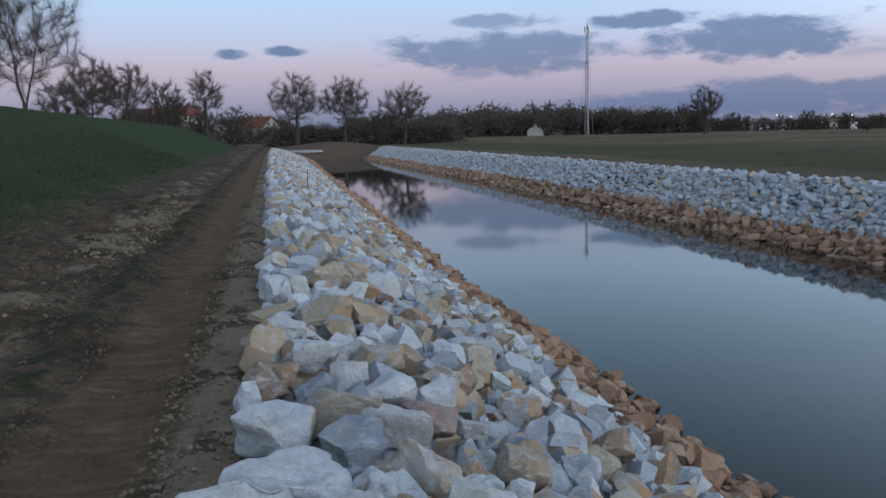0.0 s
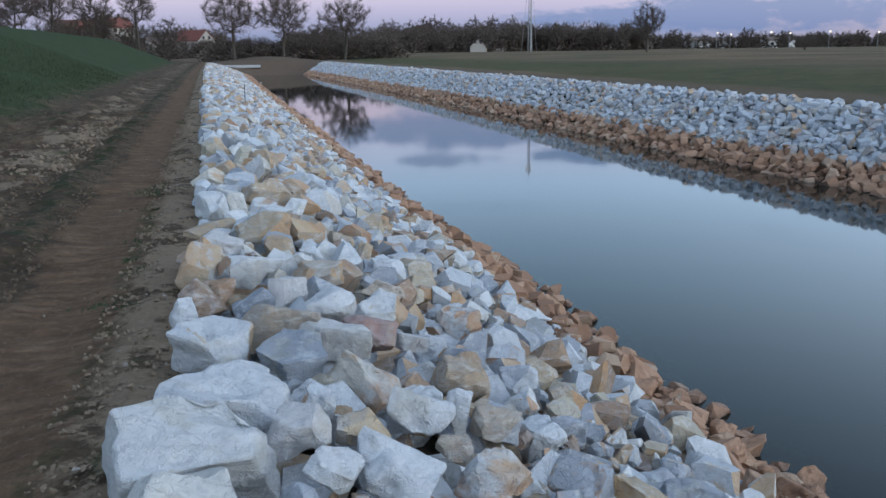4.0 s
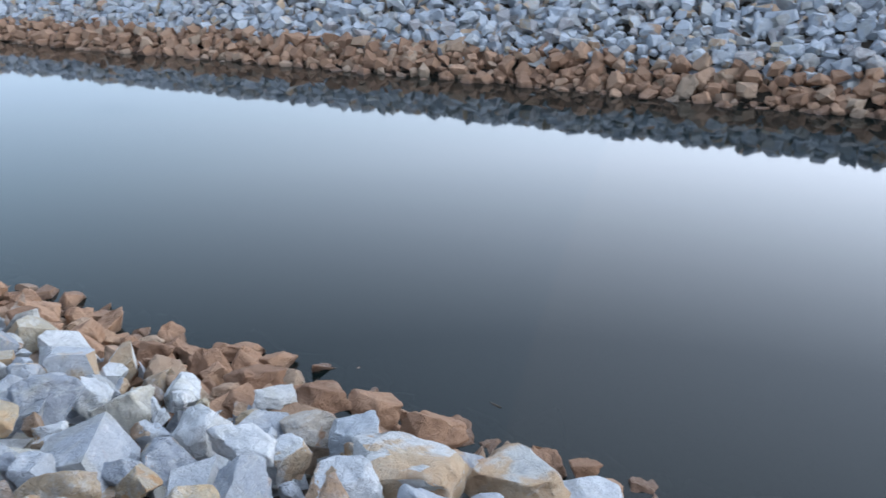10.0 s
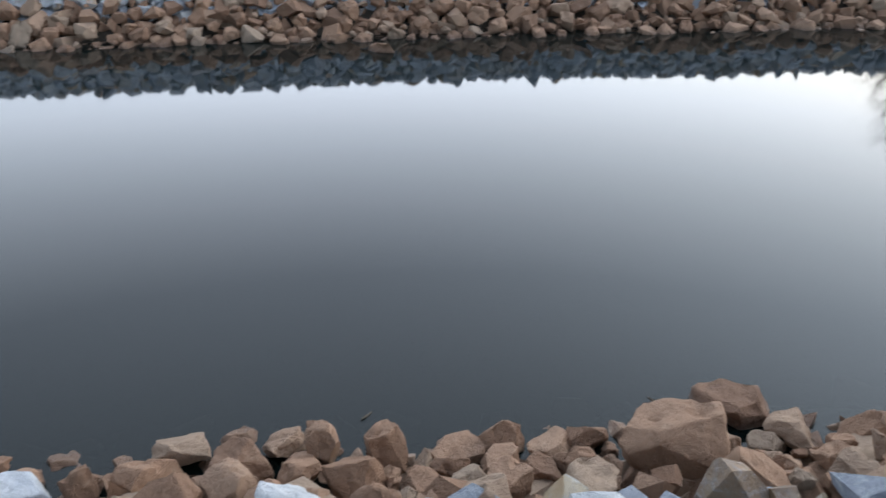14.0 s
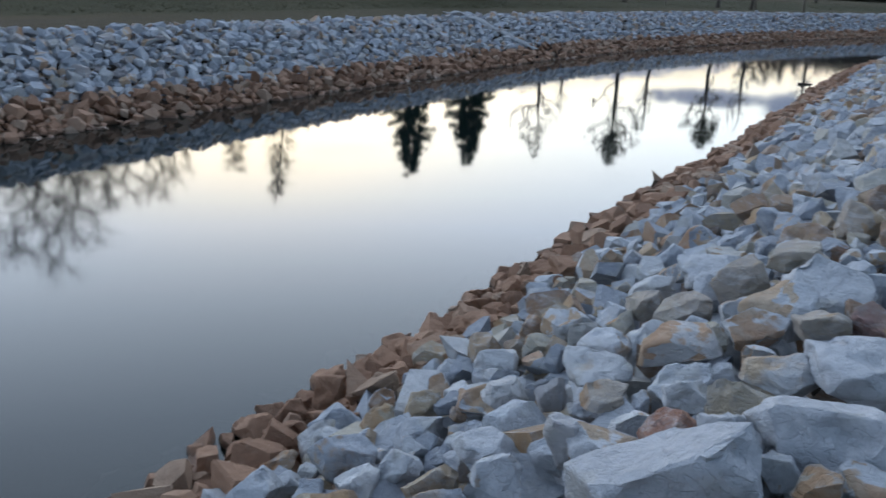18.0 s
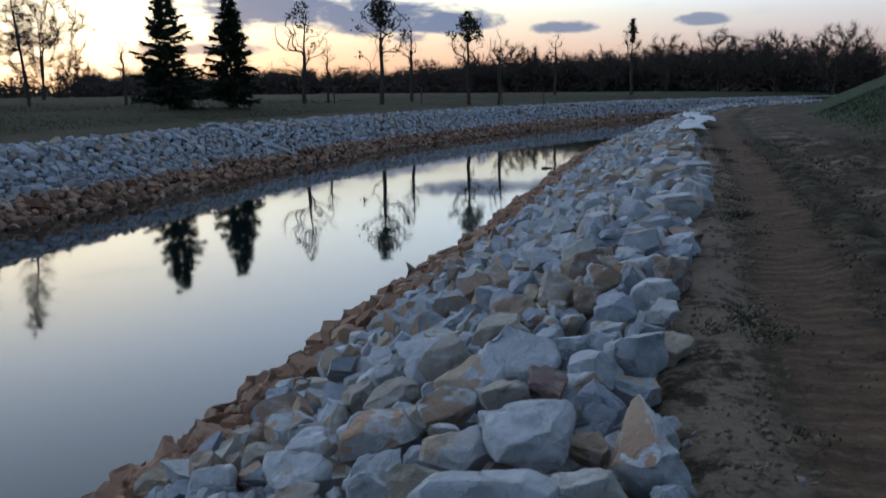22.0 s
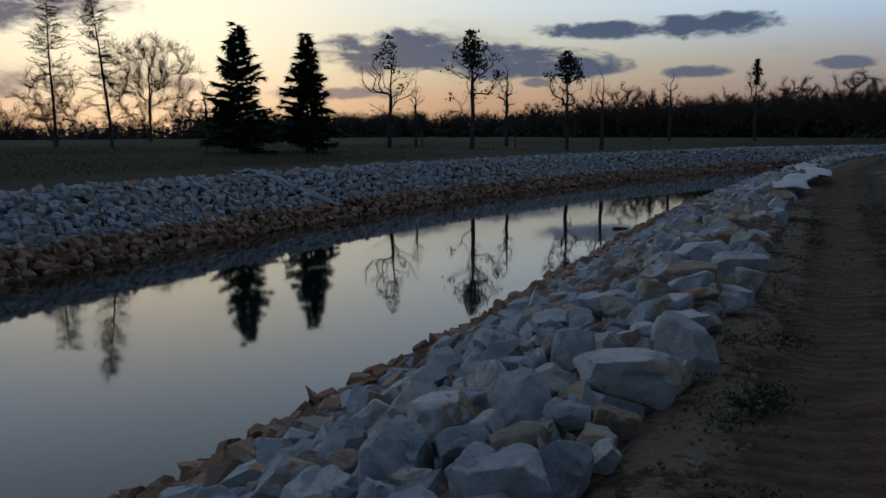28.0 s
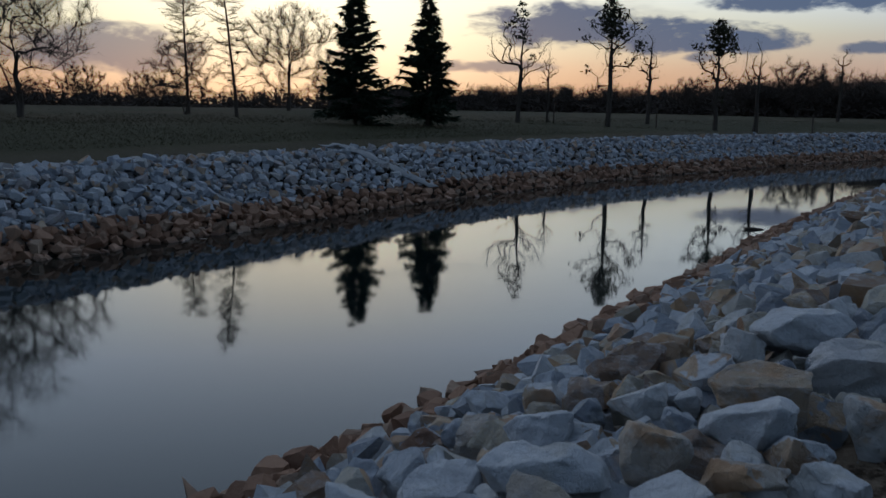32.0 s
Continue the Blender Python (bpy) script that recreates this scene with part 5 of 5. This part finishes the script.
stand(house("house with a dull red roof behind the dyke", 8.0, 6.0, 5.6, 8.0, CREAM, ROOF_RED, [("s", -2, 4.0, 1.0, 1.2), ("s", 2, 4.0, 1.0, 1.2)]), 0.6, 255, NORTH_EYE, 35)
stand(house("white gabled farmhouse far across the field", 6.0, 5.0, 1.8, 3.8, CREAM, ROOF_DARK, [("s", -2, 1.0, 1.0, 1.2), ("s", 2, 1.0, 1.0, 1.2), ("g", -1, 2.6, 0.9, 1.1), ("g", 1, 2.6, 0.9, 1.1)]), 23.3, 283, NORTH_EYE, 60)
stand(house("white outbuilding beside the farmhouse", 5.0, 4.0, 1.6, 3.0, CREAM, ROOF_DARK, [("s", 0, 1.0, 1.0, 1.0)]), 24.4, 286, NORTH_EYE, 10)
for k, (az, dist, w) in enumerate([(29.0, 330, 6.0), (37.5, 370, 16.0), (39.4, 390, 20.0), (41.6, 380, 14.0)]):
    stand(house("low pale building on the far edge of town", w, 7.0, 2.8, 4.0, WHITE, ROOF_DARK, [("s", -w / 4, 1.0, 1.2, 1.2), ("s", w / 4, 1.0, 1.2, 1.2)]), az, dist, NORTH_EYE, 20 - 9 * k)


def mast():
    root = tagged(new("radio_mast"), "tall lattice steel radio mast with aerials at its top", "radio mast")
    H, n = 31.5, 16
    legs, corner = [], [(math.cos(a) * 1, math.sin(a) * 1) for a in (0.3, 0.3 + 2.094, 0.3 + 4.189)]

    def half(z):
        return 0.62 - 0.30 * z / H
    for cx, cy in corner:
        w = Wood()
        w.limb([Vector((cx * half(z), cy * half(z), z)) for z in (-0.2, H * 0.5, H)], [0.10, 0.08, 0.06], 6)
        part("leg", (w.v, w.f), STEEL, root)
    for k in range(n):
        w = Wood()
        z0, z1 = H * k / n, H * (k + 1) / n
        for i in range(3):
            a, b = corner[i], corner[(i + 1) % 3]
            w.limb([Vector((a[0] * half(z0), a[1] * half(z0), z0)), Vector((b[0] * half(z1), b[1] * half(z1), z1))], [0.045, 0.045], 4)
            w.limb([Vector((a[0] * half(z1), a[1] * half(z1), z1)), Vector((b[0] * half(z1), b[1] * half(z1), z1))], [0.04, 0.04], 4)
        part("brace", (w.v, w.f), STEEL, root)
    for k in range(3):
        a = 2.094 * k + 0.8
        w = Wood()
        x, y = math.cos(a) * 0.7, math.sin(a) * 0.7
        w.limb([Vector((x, y, H - 2.4)), Vector((x, y, H - 2.39)), Vector((x, y, H - 0.41)), Vector((x, y, H - 0.4))], [0.01, 0.22, 0.22, 0.01], 6)
        w.limb([Vector((0, 0, H - 1.4)), Vector((x, y, H - 1.4))], [0.05, 0.05], 4)
        part("aerial", (w.v, w.f), WHITE, root, "pale panel aerial")
    for k in range(3):
        a = 2.094 * k + 0.3
        w = Wood()
        w.limb([Vector((math.cos(a) * 0.4, math.sin(a) * 0.4, H * 0.72)), Vector((math.cos(a) * 2.6, math.sin(a) * 2.6, -0.3))], [0.035, 0.035], 4)
        part("guy_wire", (w.v, w.f), STEEL, root)
    w = Wood()
    w.limb([Vector((0, 0, H - 1)), Vector((0, 0, H + 2.2))], [0.07, 0.03], 5)
    part("spire", (w.v, w.f), STEEL, root)
    return root


stand(mast(), 26.6, 257, NORTH_EYE)

# ---------------------------------------------------------------- loose soil, weeds, cloth and small things
def lumps(name, label, rows, mat, seed, flat=0.6):
    """Small angular lumps in one mesh: rows of (x, y, z, size)."""
    rng = random.Random(seed)
    places = [(x, y, z, s, Euler((rng.gauss(0, 0.5), rng.gauss(0, 0.5), rng.uniform(0, 6.28)))) for x, y, z, s in rows]
    ob = joined_stones(name, places, mat, None, label)
    return tagged(ob, label, "soil", kind="stuff")


def soil_rows(seed, spans):
    rng = random.Random(seed)
    out = []
    for y0, y1, l0, l1, count, s0, s1 in spans:
        for _ in range(count):
            y = rng.uniform(y0, y1)
            x = float(near_crest(y)) + rng.uniform(l0, l1)
            out.append((x, y, rng.uniform(s0, s1) ** 1.0))
    xs, ys = np.array([o[0] for o in out]), np.array([o[1] for o in out])
    return [(x, y, TOP + 0.02 + 0.09 * soil_noise(x, y, 0.8) + 0.06 * soil_noise(x, y, 3.1), s) for x, y, s in out]


CLOD = plain("dry_clods", (0.055, 0.041, 0.029), (0.15, 0.114, 0.082), 9.0, 0.95)
CHIP = plain("pale_chips", (0.15, 0.13, 0.11), (0.32, 0.29, 0.26), 9.0, 0.9)
WEED = plain("weeds", (0.018, 0.028, 0.012), (0.050, 0.066, 0.030), 6.0, 0.85)
lumps("soil_clods", "crumbled dry soil clods along the crawler track", soil_rows(31, [(-24, 26, -1.75, -1.15, 5200, 0.010, 0.036), (-24, 30, -4.6, -1.8, 5200, 0.015, 0.075), (-24, 26, -1.15, -0.5, 900, 0.008, 0.02)]), CLOD, 31)
SANDY = plain("sandy_lumps", (0.09, 0.068, 0.048), (0.24, 0.188, 0.135), 7.0, 0.95)
lumps("sand_lumps", "pale sandy rubble strewn beside the crawler track", soil_rows(34, [(-24, 26, -0.5, -0.02, 4200, 0.010, 0.036), (12.5, 24, -2.7, -1.75, 600, 0.02, 0.09), (-20, 10, -3.2, -1.9, 400, 0.02, 0.08)]), SANDY, 34)
lumps("stone_chips", "small pale stone chips on the path edge", soil_rows(32, [(-20, 24, -0.35, 0.1, 260, 0.012, 0.045), (-20, 24, -1.8, -0.4, 40, 0.01, 0.02)]), CHIP, 32)


def weeds():
    rng = random.Random(33)
    random.seed(33)
    w = Wood()
    for k in range(1300):
        y = rng.uniform(-22, 26)
        l = rng.choice((rng.uniform(-0.5, -0.08), rng.gauss(-1.6, 0.12), rng.uniform(-2.6, -1.5), rng.uniform(-5.5, -2.4)))
        x = float(near_crest(y)) + l
        if soil_noise(x + 40, y, 0.5) < 0.05:
            continue
        z = TOP - 0.02 + 0.09 * soil_noise(x, y, 0.8)
        r = rng.uniform(0.03, 0.13)
        for _ in range(int(30 + 420 * r)):
            p = Vector((x + rng.gauss(0, r), y + rng.gauss(0, r), z))
            w.blade(p, p + Vector((rng.gauss(0, 0.02), rng.gauss(0, 0.02), rng.uniform(0.008, 0.035))), rng.uniform(0.004, 0.009))
    me = bpy.data.meshes.new("weeds")
    me.from_pydata(w.v, [], w.f)
    me.materials.append(WEED)
    tagged(new("weeds", me), "low green weeds scattered over the bare soil", "weeds", kind="stuff")
    # short grass of the dyke
    g = Wood()
    for k in range(52000):
        y = rng.uniform(-40, 60)
        l = -4.6 - abs(rng.gauss(0, 3.6))
        if l < -13.5 or l > -5.2 + 0.8 * soil_noise(y * 0.7, 1.0, 1.0) and rng.random() < 0.8:
            continue
        x = float(near_crest(y)) + l
        z = TOP + float(np.interp(-l, [0, 4.2, 5.2, 13.4], [0, 0, 0.2, 3.5])) + 0.02
        p = Vector((x, y, z))
        g.blade(p, p + Vector((rng.gauss(0, 0.04), rng.gauss(0, 0.04), rng.uniform(0.05, 0.15))), rng.uniform(0.006, 0.014))
    me = bpy.data.meshes.new("dyke_grass")
    me.from_pydata(g.v, [], g.f)
    me.materials.append(WEED)
    tagged(new("dyke_grass", me), "short green grass on the dyke slope", "grass", kind="stuff")
    # tall dry meadow grass beyond the far bank
    d = Wood()
    for k in range(42000):
        y = rng.uniform(-95, -12) if k % 3 else rng.uniform(-70, -20)
        x = float(far_crest(y)) + 4.0 + abs(rng.gauss(0, 16))
        p = Vector((x, y, ground_at(x, y)))
        d.blade(p, p + Vector((rng.gauss(0, 0.06), rng.gauss(0, 0.06), rng.uniform(0.03, 0.11))), rng.uniform(0.006, 0.014))
    me = bpy.data.meshes.new("meadow_grass")
    me.from_pydata(d.v, [], d.f)
    me.materials.append(MEADOW)
    tagged(new("meadow_grass", me), "dry dull-green meadow grass beyond the channel", "grass", kind="stuff")


MEADOW = plain("meadow_grass", (0.040, 0.042, 0.020), (0.085, 0.074, 0.040), 0.35, 0.9)
weeds()


CLOTH_GREY = plain("grey_geotextile", (0.22, 0.23, 0.24), (0.38, 0.39, 0.40), 3.0, 0.9)


def drape(name, label, category, u_list, v_list, place, mat, seed):
    """A creased sheet laid over the stones: place(u, v) gives its middle line."""
    verts, faces = [], []
    for u in u_list:
        for v in v_list:
            x, y, z = place(u, v)
            verts.append((x, y, z + 0.08 * noise.fractal(Vector((x * 2.1, y * 2.1, seed)), 0.8, 2.0, 3)))
    n = len(v_list)
    for i in range(len(u_list) - 1):
        for j in range(n - 1):
            faces.append((i * n + j, (i + 1) * n + j, (i + 1) * n + j + 1, i * n + j + 1))
    me = bpy.data.meshes.new(name)
    me.from_pydata(verts, [], faces)
    me.polygons.foreach_set("use_smooth", [True] * len(faces))
    me.materials.append(mat)
    ob = tagged(new(name, me), label, category)
    mod = ob.modifiers.new("thick", "SOLIDIFY")
    mod.thickness = 0.02
    return ob


def chute(u, v):
    """Down the far bank, slanting along it."""
    y = -34.9 - 1.0 * u + v
    a, b = float(far_crest(y)), float(far_water(y))
    return a + (b - a) * (u * 0.86 - 0.04), y, float(bank_height(u * 0.86)) + 0.20 - 0.14 * abs(v - 0.27)


def edge_cloth(u, v):
    y = -25.0 - 14.0 * u
    return float(near_crest(y)) + v + 0.25 * math.sin(u * 9), y, TOP + 0.27 + 0.05 * math.sin(u * 23) - 0.05 * abs(v)


drape("geotextile_strip", "pale geotextile strip running down the opposite stone bank", "geotextile", [k / 24 for k in range(25)], [k * 0.09 for k in range(7)], chute, CLOTH_GREY, 3)
drape("geotextile_edge", "white crumpled geotextile lying on the bank crest", "geotextile", [k / 46 for k in range(47)], [-0.35 + k * 0.12 for k in range(7)], edge_cloth, CLOTH, 4)


def driftwood(name, label, x, y, length, turn, seed):
    rng = random.Random(seed)
    root = tagged(new(name), label, "driftwood")
    w = Wood()
    pts, d = wander(rng, Vector((-length / 2, 0, 0.0)), Vector((1, 0, 0.06)), length, 6, 0.07, 0.01)
    w.limb(pts, [length * 0.07 * (0.5 + math.sin(0.4 + 2.2 * i / 6) * 0.6) for i in range(7)], 6)
    part("stem", (w.v, w.f), WOOD, root)
    t = Wood()
    tp, _ = wander(rng, pts[4], Vector((0.4, 0.5, 0.6)).normalized(), length * 0.3, 3, 0.1, 0)
    t.limb(tp, [length * 0.022, length * 0.018, length * 0.012, length * 0.006], 5)
    part("twig", (t.v, t.f), WOOD, root)
    root.matrix_basis = pose(x, y, 0.0, 0, 0, turn)
    return root


driftwood("driftwood", "dark piece of driftwood floating near the bank", -2.0, -32.7, 0.5, 20, 1)
driftwood("driftwood", "small dark stick breaking the water surface", 4.66, 1.74, 0.10, 70, 2)
driftwood("driftwood", "short pale stick at the water's edge", 3.92, -2.6, 0.10, 20, 3)
driftwood("driftwood", "short stick at the water's edge", 4.2, -0.95, 0.09, 130, 4)


def water_stone():
    ob = new("stone", stone_mesh(777, True, TOE))
    ob.matrix_basis = Matrix.LocRotScale((12.74, -2.67, 0.02), Euler((0.1, 0, 0.3)), (0.55, 0.45, 0.35))
    tagged(ob, "single rusty stone standing in the shallow water", "stone")


water_stone()


def stake(x, y):
    u = float((x - near_crest(y)) / (near_water(y) - near_crest(y)))
    root = tagged(new("stake"), "thin wooden survey stake stuck among the stones", "stake")
    w = Wood()
    w.limb([Vector((0, 0, -0.5)), Vector((0.01, 0, 0.3)), Vector((0.02, 0.01, 0.62)), Vector((0.02, 0.01, 0.66))], [0.014, 0.014, 0.014, 0.004], 6)
    part("post", (w.v, w.f), WOOD, root)
    root.matrix_basis = pose(x, y, float(bank_height(u)) + 0.15)


stake(4.2, 29.5)


def fence_post(x, y):
    root = tagged(new("fence_post"), "weathered wooden post at the field edge", "fence post", "posts at the field edge")
    w = Wood()
    w.limb([Vector((0, 0, -0.2)), Vector((0.01, 0, 0.7)), Vector((0.02, 0.01, 1.25)), Vector((0.02, 0.01, 1.28))], [0.06, 0.055, 0.055, 0.01], 7)
    part("post", (w.v, w.f), WOOD, root)
    return root


first = fence_post(0, 0)
for k, az in enumerate((166.4, 172.6, 178.4, 181.4)):
    x, y = at_compass(az, 62 + k, SOUTH_EYE)
    m = pose(x, y, ground_at(x, y), 2 * k - 3, 0, 40 * k)
    if k == 0:
        first.matrix_basis = m
    else:
        copy_thing(first, m)


# lit street lamps of the far town
def street_lamp(az, dist, h):
    root = tagged(new("street_lamp"), "distant lit street lamp on the edge of town", "street lamp", "far street lamps")
    w = Wood()
    w.limb([Vector((0, 0, -0.2)), Vector((0, 0, h - 0.3)), Vector((0.3, 0, h))], [0.09, 0.06, 0.05], 5)
    part("pole", (w.v, w.f), STEEL, root)
    b = Wood()
    b.limb([Vector((0.3, 0, h - 0.12)), Vector((0.3, 0, h - 0.1)), Vector((0.3, 0, h + 0.16)), Vector((0.3, 0, h + 0.18))], [0.02, 0.26, 0.26, 0.02], 6)
    part("head", (b.v, b.f), LAMP, root, "glowing lamp head")
    stand(root, az, dist, NORTH_EYE)


LAMP, _n = material("lamp_glow")
_n.put("ShaderNodeOutputMaterial", (_n.put("ShaderNodeEmission", ((1.0, 0.78, 0.5, 1), 6.0)).outputs[0],))
for az, dist, h in ((38.2, 330, 5.5), (39.0, 350, 5.0), (41.3, 345, 5.5), (42.4, 340, 5.0), (44.6, 350, 5.5), (47.2, 350, 5.0), (49.5, 340, 5.5)):
    street_lamp(az, dist, h)


def concrete_slab(az, dist):
    """A slab left on the mound that closes the channel."""
    x, y = at_compass(az, dist, NORTH_EYE)
    ob = new("concrete_slab", bpy.data.meshes.new("concrete_slab"))
    bm = box(bmesh.new(), -3.4, 3.4, -0.6, 0.6, -0.3, 0.06)
    bmesh.ops.bevel(bm, geom=bm.edges[:], offset=0.03, segments=2, profile=0.5, affect="EDGES")
    bm.to_mesh(ob.data)
    bm.free()
    ob.data.materials.append(CLOTH_GREY)
    ob.matrix_basis = pose(x, y, float(land(x, y)) + 0.12, 0, 0, 8)
    tagged(ob, "pale grey concrete slab lying on the earth mound", "concrete slab")


concrete_slab(7.57, 121.5)
